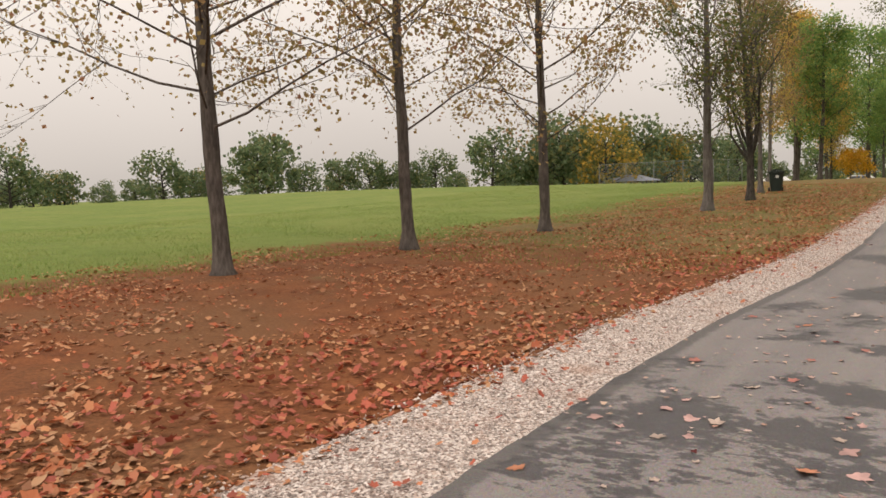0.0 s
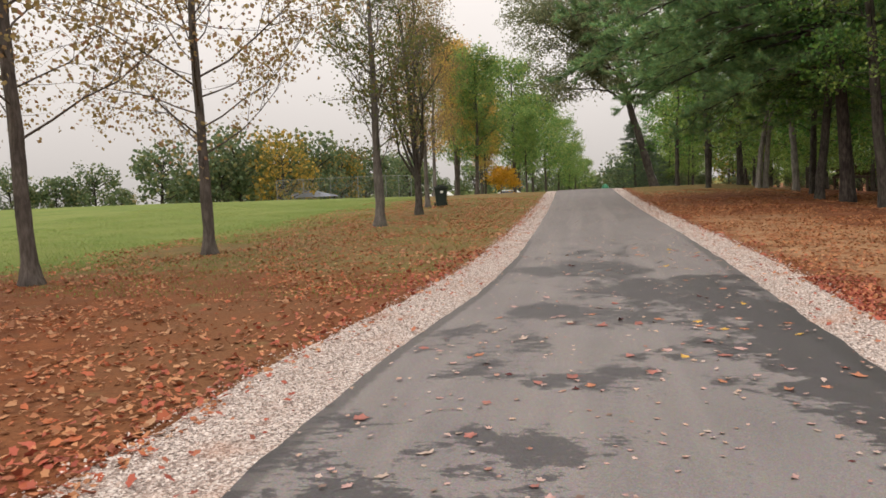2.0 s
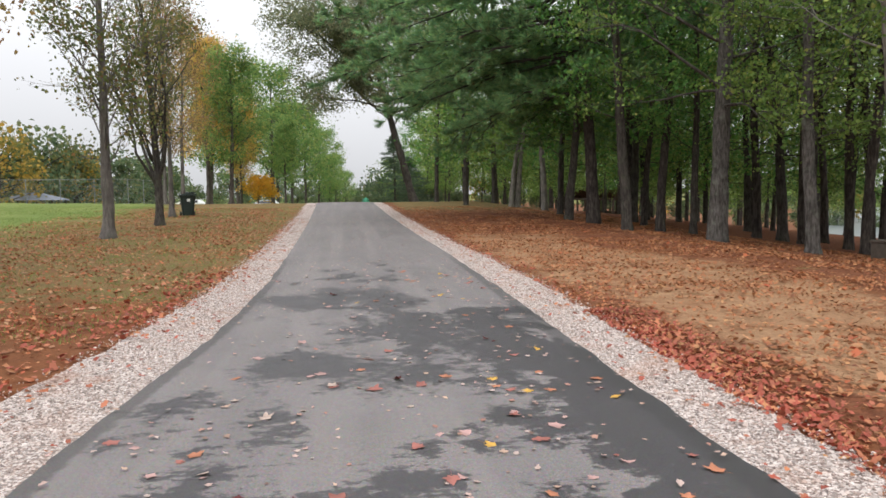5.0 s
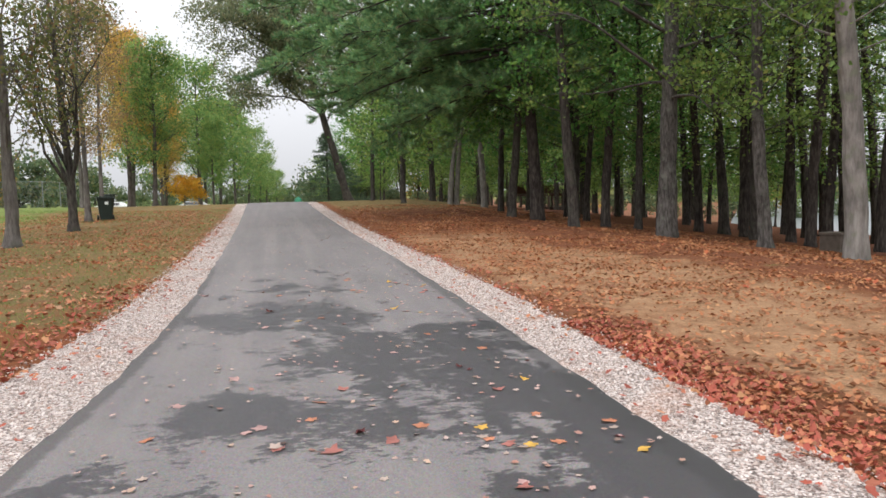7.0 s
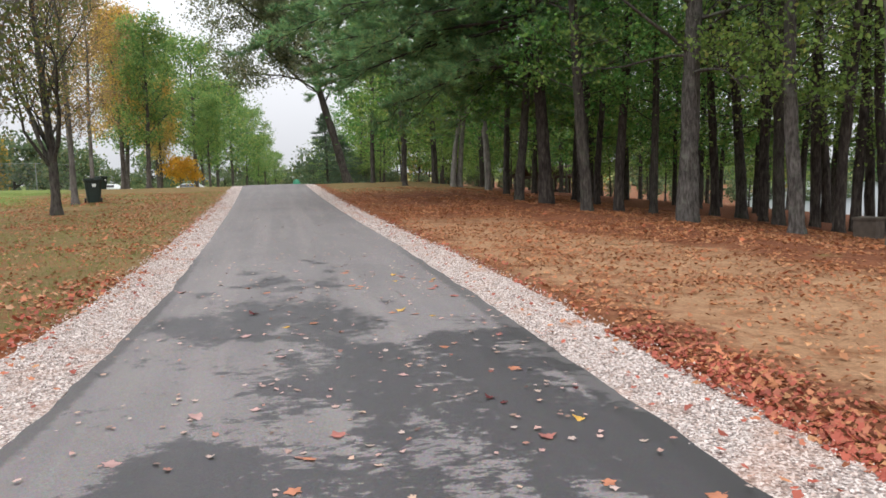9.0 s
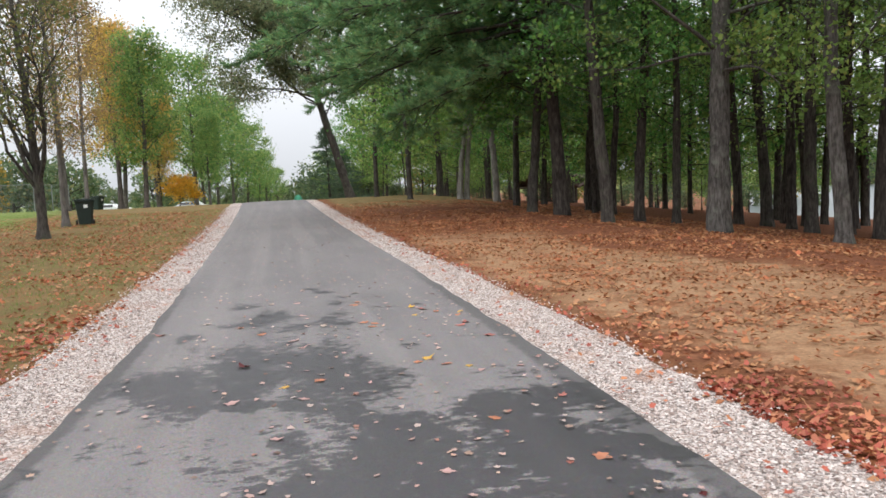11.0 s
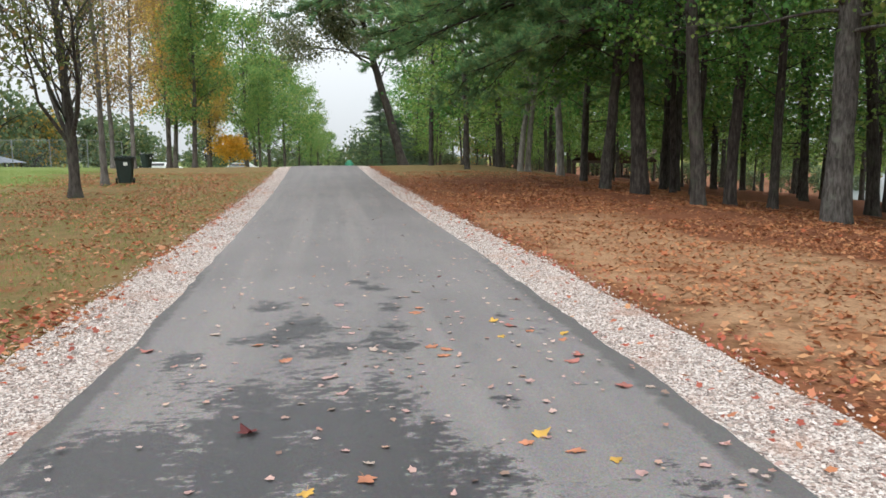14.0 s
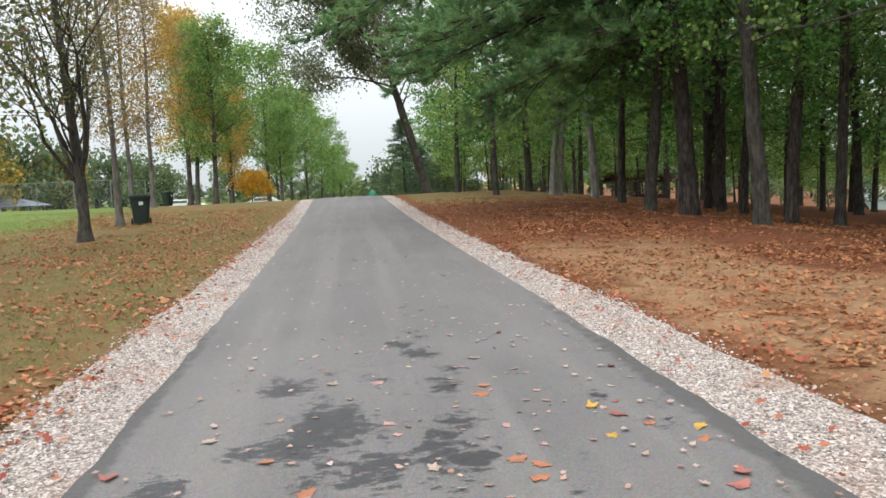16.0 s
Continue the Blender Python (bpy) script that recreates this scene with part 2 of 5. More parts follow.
# high tone: dark hollows between sunlit tips, put into the needle colour
NEEDLES = leaf_material("pine_needles", [(0.0, (0.145, 0.302, 0.158)), (0.5, (0.253, 0.495, 0.226)), (0.88, (0.444, 0.643, 0.250)), (1.0, (0.543, 0.426, 0.211))], 0.5, tone=0.6)
NEEDLES_DARK = leaf_material("cedar_needles", [(0.0, (0.06, 0.11, 0.065)), (0.7, (0.11, 0.17, 0.10)), (1.0, (0.17, 0.22, 0.12))], 0.35)
FALLEN = leaf_material("fallen_leaves", [(0.0, (0.412, 0.090, 0.043)), (0.2, (0.494, 0.153, 0.066)), (0.38, (0.371, 0.135, 0.062)), (0.56, (0.556, 0.279, 0.140)), (0.72, (0.227, 0.081, 0.039)), (0.88, (0.52, 0.30, 0.17)), (1.0, (0.50, 0.22, 0.10))], 0.15)
FALLEN_RED = leaf_material("fallen_red_leaves", [(0.0, (0.324, 0.072, 0.048)), (0.35, (0.475, 0.121, 0.075)), (0.6, (0.259, 0.067, 0.045)), (0.8, (0.497, 0.184, 0.101)), (0.95, (0.562, 0.232, 0.106)), (1.0, (0.52, 0.263, 0.125))], 0.15)
FALLEN_RUST = leaf_material("rust_leaf_scraps", [(0.0, (0.362, 0.130, 0.058)), (0.3, (0.483, 0.198, 0.086)), (0.55, (0.266, 0.099, 0.046)), (0.8, (0.555, 0.296, 0.138)), (1.0, (0.193, 0.074, 0.040))], 0.15)
# dusky leaf colours, paled to hold the wet sheen as well
FALLEN_PALE = leaf_material("pale_sheen_leaves", [(0.0, (0.50, 0.30, 0.26)), (0.35, (0.50, 0.40, 0.35)), (0.6, (0.36, 0.17, 0.13)), (0.8, (0.58, 0.40, 0.30)), (1.0, (0.12, 0.07, 0.06))], 0.1)
GRASS = leaf_material("grass_blades", [(0.0, (0.150, 0.247, 0.055)), (0.6, (0.213, 0.312, 0.077)), (1.0, (0.338, 0.325, 0.110))], 0.3)


# ---- shapes ----
def clamp01(v):
    return np.clip(v, 0.0, 1.0)


def smooth(a, b, v):
    u = clamp01((np.asarray(v, float) - a) / (b - a))
    return u * u * (3 - 2 * u)


def height(x, y):
    """The lie of the land: a gentle rise to a crest, a field rising to one side, a bank falling to the lake on the other."""
    x, y = np.asarray(x, float), np.asarray(y, float)
    yy = np.clip(y, 0, 50)
    z = 0.05 + 0.00044 * yy ** 2
    z = z + 0.0185 * np.clip(-x - 9, 0, 52) + 0.10 * smooth(-2.6, -9, x) * smooth(26, 12, y)
    z = z - 0.10 * np.clip(x - 8.5, 0, 42)
    r = np.hypot(x, y)
    d = np.clip(r - 50, 0, None)
    z = z - np.minimum(np.minimum(0.0007 * d * d, 0.035 * d), 2.6) * smooth(35, 8, x)
    z = z + 5.0 * smooth(118, 140, x)
    return z


def ground_at(x, y):
    return float(height(x, y))


def mesh_from(name, verts, faces, material, smooth_faces=False):
    me = bpy.data.meshes.new(name)
    me.from_pydata(verts if isinstance(verts, list) else verts.tolist(), [], faces if isinstance(faces, list) else faces.tolist())
    me.materials.append(material)
    if smooth_faces:
        me.polygons.foreach_set("use_smooth", [True] * len(me.polygons))
    me.update()
    return me


def thing(name, x, y, label, category, group="", z=None, turn=0.0, size=1.0):
    ob = new(name)
    ob.empty_display_size = 0.2
    ob.matrix_world = pose(x, y, ground_at(x, y) if z is None else z, 0, 0, turn) @ Matrix.Scale(size, 4)
    return tagged(ob, label, category, group)


def child(name, me, parent, label=""):
    ob = new(name, me)
    ob.parent = parent
    return tagged(ob, label)


def part(name, bm, material, parent, label=""):
    me = bpy.data.meshes.new(name)
    bm.to_mesh(me)
    bm.free()
    me.materials.append(material)
    return child(name, me, parent, label)


def box(bm, cx, cy, cz, sx, sy, sz, bevel=0.0, turn=None):
    m = Matrix.Translation((cx, cy, cz)) @ (turn or Matrix()) @ Matrix.Diagonal((sx, sy, sz, 1))
    made = bmesh.ops.create_cube(bm, size=1, matrix=m)["verts"]
    if bevel:
        edges = {e for v in made for e in v.link_edges}
        bmesh.ops.bevel(bm, geom=list(edges), offset=bevel, segments=2, affect="EDGES", profile=0.7)
    return bm


def rod(bm, a, b, r, sides=8):
    a, b = Vector(a), Vector(b)
    m = Matrix.Translation((a + b) / 2) @ (b - a).to_track_quat("Z", "Y").to_matrix().to_4x4()
    bmesh.ops.create_cone(bm, cap_ends=True, segments=sides, radius1=r, radius2=r, depth=(b - a).length, matrix=m)
    return bm


class Tubes:
    """Tapered limbs gathered into one list of vertices and faces."""

    def __init__(self):
        self.v, self.f = [], []

    def add(self, pts, radii, sides, knob=0.0, seed=0.0):
        base = len(self.v)
        for k, (p, r) in enumerate(zip(pts, radii)):
            d = (pts[min(k + 1, len(pts) - 1)] - pts[max(k - 1, 0)]).normalized()
            a = d.orthogonal().normalized() if abs(d.z) < 0.9 else Vector((1, 0, 0)).cross(d).normalized()
            b = d.cross(a)
            for s in range(sides):
                t = 2 * math.pi * s / sides
                w = 1 + knob * (noise.noise((math.cos(t) * 1.3 + seed, math.sin(t) * 1.3, p.z * 1.1)) + 0.5 * noise.noise((math.cos(t) * 3 + seed, math.sin(t) * 3, p.z * 3.0))) if knob else 1.0
                self.v.append(p + (a * math.cos(t) + b * math.sin(t)) * r * w)
        for k in range(len(pts) - 1):
            for s in range(sides):
                i, j = base + k * sides + s, base + k * sides + (s + 1) % sides
                self.f.append((i, j, j + sides, i + sides))
        self.f.append(tuple(base + (len(pts) - 1) * sides + s for s in range(sides)))

    def mesh(self, name, material):
        return mesh_from(name, self.v, self.f, material, True)


def wander(rng, start, way, length, segs, bend, rise):
    """A limb's line: it wanders, and turns up (rise > 0) or droops."""
    pts, d = [start.copy()], way.normalized()
    for _ in range(segs):
        d = (d + Vector((rng.gauss(0, bend), rng.gauss(0, bend), rng.gauss(0, bend) + rise))).normalized()
        pts.append(pts[-1] + d * (length / segs))
    return pts


def along(pts, f):
    k = min(int(f * (len(pts) - 1)), len(pts) - 2)
    u = f * (len(pts) - 1) - k
    return pts[k].lerp(pts[k + 1], u), (pts[k + 1] - pts[k]).normalized()


def foliage(sites, per, spread, size, rng, flat=0.35, droop=0.0, layer=0.8):
    """Single leaves round the sites: each is a folded blade of two triangles a side."""
    s = np.repeat(np.array([tuple(p) for p in sites]), per, axis=0)
    n = len(s)
    s = s + rng.normal(0, spread, (n, 3)) * (1, 1, layer)
    a = rng.uniform(0, 2 * np.pi, n)
    el = rng.normal(-droop, flat + 0.35, n)
    u = np.stack([np.cos(a) * np.cos(el), np.sin(a) * np.cos(el), np.sin(el)], 1)
    w = rng.normal(0, 1, (n, 3)) * (0.7, 0.7, min(1.0, 0.25 + layer))
    w -= u * (w * u).sum(1, keepdims=True)
    w /= np.linalg.norm(w, axis=1, keepdims=True) + 1e-9
    nrm = np.cross(u, w)
    L = size * rng.uniform(0.6, 1.35, (n, 1))
    v = np.stack([s, s + u * L * 0.55 + w * L * 0.42 + nrm * L * 0.1, s + u * L, s + u * L * 0.55 - w * L * 0.42 + nrm * L * 0.1], 1).reshape(-1, 3)
    return v, np.arange(4 * n).reshape(-1, 4)


def tufts(sites, per, length, width, rng, flat=0.5):
    """Bunches of long needles, each needle one thin triangle."""
    s = np.repeat(np.array([tuple(p) for p in sites]), per, axis=0)
    n = len(s)
    d = rng.normal(0, 1, (n, 3)) * (1, 1, flat) + (0, 0, 0.25)
    d /= np.linalg.norm(d, axis=1, keepdims=True)
    w = np.cross(d, rng.normal(0, 1, (n, 3)))
    w /= np.linalg.norm(w, axis=1, keepdims=True) + 1e-9
    L = length * rng.uniform(0.6, 1.2, (n, 1))
    s = s + rng.normal(0, length * 0.12, (n, 3))
    v = np.stack([s + w * width, s - w * width, s + d * L], 1).reshape(-1, 3)
    return v, np.arange(3 * n).reshape(-1, 3)


def tree(name, seed, high, girth, bark, leaf, label, x, y, category="tree", group="", clear=2.6, limbs=22, reach=2.6, up=0.9, leaves=3, size=0.12,
         spread=0.22, lean=(0, 0), twig_levels=2, forks=None, needle=False, shape="oval", bend=0.05, turn=0.0, sides=14, scale=1.0, thin=0.0, stout=0.2, kids=(4, 6), extra=(), z=None, flare=0.75, layer=0.8, rise_bend=None):
    """A broadleaved or pine tree: trunk with a flared foot, limbs with their twigs, and a crown of single leaves."""
    rng, nr = random.Random(seed), np.random.default_rng(seed)
    root = thing(name, x, y, label, category, group, z=z, turn=turn, size=scale)
    trunk = Tubes()
    pts = wander(rng, Vector((0, 0, -0.15)), Vector((lean[0], lean[1], 1)), high, 12, bend * 0.5, 0.03)
    pts = [p.copy() for p in pts]
    fine = [along(pts, k / 40)[0] for k in range(41)]
    fine.insert(1, along(pts, 0.008)[0]), fine.insert(2, along(pts, 0.016)[0])
    total = len(fine)
    radii = []
    for p in fine:
        f = max(0.0, (p.z + 0.15) / high)
        r = girth / 2 * (1 - f) ** 0.75 + 0.012
        r *= 1 + flare * math.exp(-max(0.0, p.z) / 0.2) + rng.gauss(0, 0.02)
        radii.append(r)
    trunk.add(fine, radii, sides, 0.2, seed)
    child("trunk", trunk.mesh("trunk", bark), root)
    sites = []
    top = high - 0.1

    def limb(start, way, length, radius, levels, t):
        segs = (1, 3, 6, 7)[levels]
        p = wander(rng, start, way, length, segs, 0.13, rise_bend if rise_bend is not None else 0.05 * up if not needle else 0.02)
        t.add(p, [radius * (1 - k / (segs + 0.6)) for k in range(segs + 1)], (3, 3, 5, 6)[levels])
        if levels == 0:
            sites.extend([along(p, u)[0] for u in (0.3, 0.6, 0.95)])
            return
        for k in range(rng.randint(*kids)):
            u = rng.uniform(0.25, 0.98)
            q, d = along(p, u)
            side = Vector((rng.gauss(0, 1), rng.gauss(0, 1), rng.gauss(0.15, 0.6)))
            limb(q, d * 0.75 + side.normalized() * 0.8, length * rng.uniform(0.3, 0.48) * (1.15 - 0.4 * u), radius * 0.42, levels - 1, t)
        sites.append(p[-1])

    starts = []
    for k in range(limbs):
        f = clear / high + (0.97 - clear / high) * (k + rng.uniform(0, 0.8)) / limbs
        if shape == "oval":
            g = 0.45 + 0.75 * math.sin(math.pi * min(1, 0.18 + 0.82 * (f * high - clear) / (high - clear)))
        elif shape == "cone":
            g = 1.15 - (f * high - clear) / (high - clear)
        elif shape == "flat":
            g = 0.8 + 0.3 * rng.random()
        ang = k * 2.4 + rng.uniform(-0.4, 0.4)
        rise = up * rng.uniform(0.5, 1.2) + 0.5 * f
        starts.append((f, Vector((math.cos(ang), math.sin(ang), rise)), reach * g * rng.uniform(0.75, 1.15)))
    starts.extend(extra)
    for f, way, length in starts:
        t = Tubes()
        q, _ = along(pts, min(f, 0.985))
        limb(q, Vector(way), length, max(0.015, girth * stout * (1 - f) ** 0.6 * min(1.5, length / reach)), twig_levels, t)
        child("limb", t.mesh("limb", bark), root)
    if thin:
        sites = [s for s in sites if rng.random() > thin]
    if leaves and sites:
        v, f = tufts(sites, leaves, size, size * 0.06, nr) if needle else foliage(sites, leaves, spread, size, nr, layer=layer)
        child("crown", mesh_from("crown", v, f, leaf), root)
    return root


def again(ob, x, y, turn=0.0, size=1.0, z=None, label=""):
    c = copy_thing(ob, pose(x, y, ground_at(x, y) if z is None else z, 0, 0, turn))
    c.scale = (size, size, size * (0.92 + 0.16 * ((x * 7.3 + y * 3.1) % 1.0)))
    return tagged(c, label)


# ---- the ground, road and shoulders ----
def steps(lo, hi, fine, far, growth=1.22):
    inner = list(np.arange(lo, hi + 1e-6, fine))
    out, s = [], fine
    v = hi
    while v < far:
        s *= growth
        v += s
        out.append(v)
    low, s, v = [], fine, lo
    while v > -far:
        s *= growth
        v -= s
        low.append(v)
    return np.array(low[::-1] + inner + out)


def left_edge(y):
    return np.interp(y, (-12, 0, 5, 7.5, 11, 15, 24, 36, 50, 60), (-2.0, -1.97, -2.0, -1.93, -1.62, -1.47, -1.5, -1.6, -1.75, -1.8))


def right_edge(y):
    return np.interp(y, (-12, 0, 6, 9, 14, 20, 36, 50, 60), (1.75, 1.8, 1.83, 1.9, 2.05, 2.1, 1.9, 1.75, 1.7))


def left_gravel(y):
    return left_edge(y) - np.interp(y, (-12, 0, 8, 14, 25, 50), (0.95, 0.95, 0.95, 0.8, 0.75, 0.6))


def right_gravel(y):
    return right_edge(y) + np.interp(y, (-12, 0, 8, 14, 25, 50), (0.6, 0.62, 0.66, 0.75, 0.7, 0.6))


def build_ground():
    xs, ys = steps(-26, 26, 0.4, 1500), steps(-8, 60, 0.45, 1500)
    X, Y = np.meshgrid(xs, ys)
    Z = height(X, Y)
    away = smooth(2.8, 5.0, np.abs(X))
    bumps = np.array([noise.noise((a * 0.35, b * 0.35, 0.0)) * 0.05 + noise.noise((a * 1.3, b * 1.3, 3.0)) * 0.022 for a, b in zip(X.ravel(), Y.ravel())])
    Z = Z + bumps.reshape(X.shape) * away
    v = np.stack([X, Y, Z], -1).reshape(-1, 3)
    nx, ny = len(xs), len(ys)
    i = (np.arange(ny - 1)[:, None] * nx + np.arange(nx - 1)[None, :]).ravel()
    me = mesh_from("ground", v, np.stack([i, i + 1, i + nx + 1, i + nx], 1), EARTH, True)
    x, y = v[:, 0], v[:, 1]
    r = np.hypot(x, y)
    x = x + 1.6 * np.array([noise.noise((a * 0.16, b2 * 0.16, 8.0)) + 0.5 * noise.noise((a * 0.5, b2 * 0.5, 4.0)) for a, b2 in zip(x, y)]) * smooth(3.0, 5.0, np.abs(x))
    masks = {
        "grass": np.maximum(0.6 * smooth(100, 115, x), smooth(-9.0 - 0.10 * np.clip(18 - y, 0, 20), -13.5 - 0.10 * np.clip(18 - y, 0, 20), x) * smooth(300, 250, np.abs(x)) + smooth(60, 80, r) * (x < 6)),
        "olive": np.maximum(smooth(36, 44, x) * 0.3, np.maximum(smooth(10, 17, y) * smooth(-1.9, -2.3, x) * 0.78, smooth(36, 46, y) * smooth(2.5, 3.5, x) * smooth(14, 9, x))),
        "sand": smooth(2.8, 3.4, x) * smooth(8.2, 6.0, x) * smooth(34, 22, y) * 0.74 + 0.25 * smooth(3, 0, y) * (x < -6),
        "needles": smooth(5.8, 8.4, x) * smooth(115, 100, x) + smooth(2.5, 3.1, x) * smooth(3.8, 3.2, x) * 0.8 * smooth(17, 11, y) + smooth(20, 30, y) * smooth(3.2, 4.5, x) * 0.8,
    }
    for key, val in masks.items():
        me.attributes.new(key, "FLOAT", "POINT").data.foreach_set("value", np.ascontiguousarray(clamp01(val), dtype=np.float32))
    tagged(new("ground", me), "reddish bare earth under fallen leaves running into mown grass", "ground", kind="structure")


def strip(name, inner, outer, lift, across, material, label, category, crown=0.0, rag=0.0, attrs=None, y0=-12.0, y1=58.0, dy=0.25, skirt=0.05):
    ys = np.arange(y0, y1 + 1e-6, dy)
    us = np.linspace(0, 1, across)
    rows = []
    for y in ys:
        a, b = float(inner(y)), float(outer(y))
        a += rag * noise.noise((y * 1.7, 1.0, a)) + rag * 0.6 * noise.noise((y * 5.1, 7.0, a))
        b += rag * noise.noise((y * 1.3, 5.0, b)) + rag * 0.6 * noise.noise((y * 4.7, 9.0, b))
        xx = a + (b - a) * us
        zz = height(xx, np.full_like(xx, y)) + lift + crown * (1 - (2 * us - 1) ** 2)
        row = [(a, y, zz[0] - skirt)] + [(p, y, q) for p, q in zip(xx, zz)] + [(b, y, zz[-1] - skirt)]
        rows.append(row)
    n = across + 2
    v = np.array(rows).reshape(-1, 3)
    i = (np.arange(len(ys) - 1)[:, None] * n + np.arange(n - 1)[None, :]).ravel()
    me = mesh_from(name, v, np.stack([i, i + 1, i + n + 1, i + n], 1), material, False)
    for key, val in (attrs or {}).items():
        me.attributes.new(key, "FLOAT", "POINT").data.foreach_set("value", np.ascontiguousarray(val(v[:, 0], v[:, 1]), dtype=np.float32))
    return tagged(new(name, me), label, category, kind="structure")


build_ground()
# leaves that lie on the lower stretch of asphalt (place, tone), each with a damp ring
LEAVES_START = ((-1.45, 4.42, 0), (-1.33, 3.90, 5), (-1.26, 4.27, 0), (-1.11, 4.26, 5), (-0.44, 4.09, 0), (-0.56, 3.73, 2), (-0.35, 3.77, 0), (-0.90, 5.38, 1), (-1.79, 3.14, 2), (-1.77, 4.09, 0), (-1.99, 4.38, 1), (-1.09, 5.09, 5), (-1.65, 5.70, 1))
LEAVES_LOW = ((-1.13, 7.40, 2), (-0.33, 6.66, 1), (-0.57, 6.51, 1), (0.69, 6.57, 2), (0.53, 7.29, 3), (0.79, 7.83, 1), (0.84, 7.34, 1), (1.06, 6.38, 2), (1.62, 6.75, 2), (0.42, 7.52, 0), (-1.30, 7.12, 0), (-1.03, 7.10, 5), (-1.66, 7.71, 1), (-0.80, 8.03, 5), (-0.38, 8.75, 5), (0.11, 7.32, 1), (1.20, 6.94, 0), (0.24, 6.83, 1), (1.32, 6.46, 2), (-0.21, 6.43, 2), (1.00, 7.59, 0))
# damp stains on the asphalt, stretch by stretch: place and half-widths
DAMP_START = ((-1.34, 4.24, 0.25, 0.46), (-0.55, 5.19, 0.25, 0.24), (-0.62, 4.33, 0.24, 0.29), (-0.37, 4.18, 0.20, 0.34), (-1.56, 5.69, 0.28, 0.18), (-1.24, 3.07, 0.11, 0.06), (-0.82, 4.84, 0.19, 0.12))
DAMP_LOW = ((0.04, 11.55, 0.78, 1.34), (0.73, 10.35, 0.74, 1.02), (-0.82, 7.65, 0.12, 0.18), (-1.27, 6.78, 0.24, 0.18), (-0.82, 6.66, 0.13, 0.12), (0.75, 6.59, 0.19, 0.15), (-0.72, 7.93, 0.28, 0.34), (-0.34, 9.42, 0.76, 0.50), (1.68, 6.69, 0.31, 0.41), (1.70, 8.74, 0.42, 0.93), (1.61, 7.46, 0.35, 0.58), (0.76, 8.79, 0.37, 0.38), (-0.02, 6.88, 0.19, 0.14), (-1.38, 8.48, 0.22, 0.41), (-0.33, 6.64, 0.15, 0.11))
DAMP_MIDDLE = ((0.31, 11.76, 0.78, 1.63), (0.48, 10.11, 0.46, 0.79), (-0.74, 9.77, 0.29, 0.27), (1.27, 10.87, 0.50, 0.89), (1.34, 9.38, 0.43, 0.61), (1.53, 8.48, 0.39, 0.40), (0.49, 9.04, 0.29, 0.34))
DAMP_UPPER = ((-0.41, 13.63, 0.53, 0.90), (0.20, 13.48, 0.49, 0.75), (-0.58, 12.79, 0.53, 0.54), (0.07, 12.39, 0.45, 0.46), (-0.99, 13.34, 0.30, 0.67), (0.49, 12.65, 0.29, 0.40), (0.46, 15.42, 0.21, 0.39), (-0.20, 15.73, 0.33, 0.42), (1.01, 13.83, 0.12, 0.12), (1.13, 12.00, 0.32, 0.33), (1.66, 11.97, 0.33, 0.33), (1.16, 11.70, 0.24, 0.22))
DAMP_TOP = ((0.49, 15.48, 0.23, 0.45), (-0.19, 15.89, 0.29, 0.43), (-0.04, 15.14, 0.23, 0.22), (0.67, 16.94, 0.13, 0.16), (0.49, 17.43, 0.11, 0.11), (0.31, 17.82, 0.10, 0.11), (-0.55, 16.73, 0.16, 0.20), (-0.69, 15.49, 0.13, 0.17), (-0.98, 15.15, 0.15, 0.14), (0.56, 16.42, 0.12, 0.33), (0.08, 18.37, 0.10, 0.12), (-0.37, 15.57, 0.10, 0.18))


def damp(x, y):
    """How damp the asphalt is: ragged stains, a wetter margin along the wood, dry towards the crest."""
    d = np.full(len(x), -0.105) + 0.05 * smooth(7, 4, y) - 0.08 * smooth(16, 20, y)
    d = d + 0.16 * smooth(0.75, 1.25, x) * smooth(12.6, 11.0, y) * smooth(2, 6, y)
    stains = np.zeros(len(x))
    rings = tuple((a, b, 0.13, 0.15) for a, b, _ in LEAVES_START + LEAVES_LOW)
    for cx, cy, rx, ry in DAMP_START + DAMP_LOW + DAMP_MIDDLE + DAMP_UPPER + DAMP_TOP + rings:
        q = ((x - cx) / (rx * 1.12)) ** 2 + ((y - cy) / (ry * 1.12)) ** 2
        stains = np.maximum(stains, 0.25 * np.exp(-0.8 * q ** 1.3))
    return d + stains


strip("road", left_edge, right_edge, 0.035, 44, ASPHALT, "grey asphalt park drive with damp dark patches and scattered leaves", "road", crown=0.02, rag=0.03, dy=0.1,
      attrs={"damp": damp,
             "rim": lambda x, y: np.maximum(smooth(left_edge(y) + 0.28, left_edge(y) + 0.02, x), smooth(right_edge(y) - 0.38, right_edge(y) - 0.04, x)) * smooth(30, 12, y)})
strip("gravel_shoulder", lambda y: left_gravel(y), lambda y: left_edge(y) + 0.03, 0.018, 6, GRAVEL_BED, "pale crushed stone shoulder along the asphalt", "gravel", rag=0.07)
strip("gravel_shoulder", lambda y: right_edge(y) - 0.03, lambda y: right_gravel(y), 0.018, 6, GRAVEL_BED, "pale crushed stone shoulder along the asphalt", "gravel", rag=0.07)

# the lake behind the wood
lake = Mat("lake_water", 0.3, 0.8)
lake.bump(lake.noise(2.2, 4, co=lake.scaled(1, 1, 1)), 0.15, 0.03)
LAKE = lake.done((0.10, 0.12, 0.12))
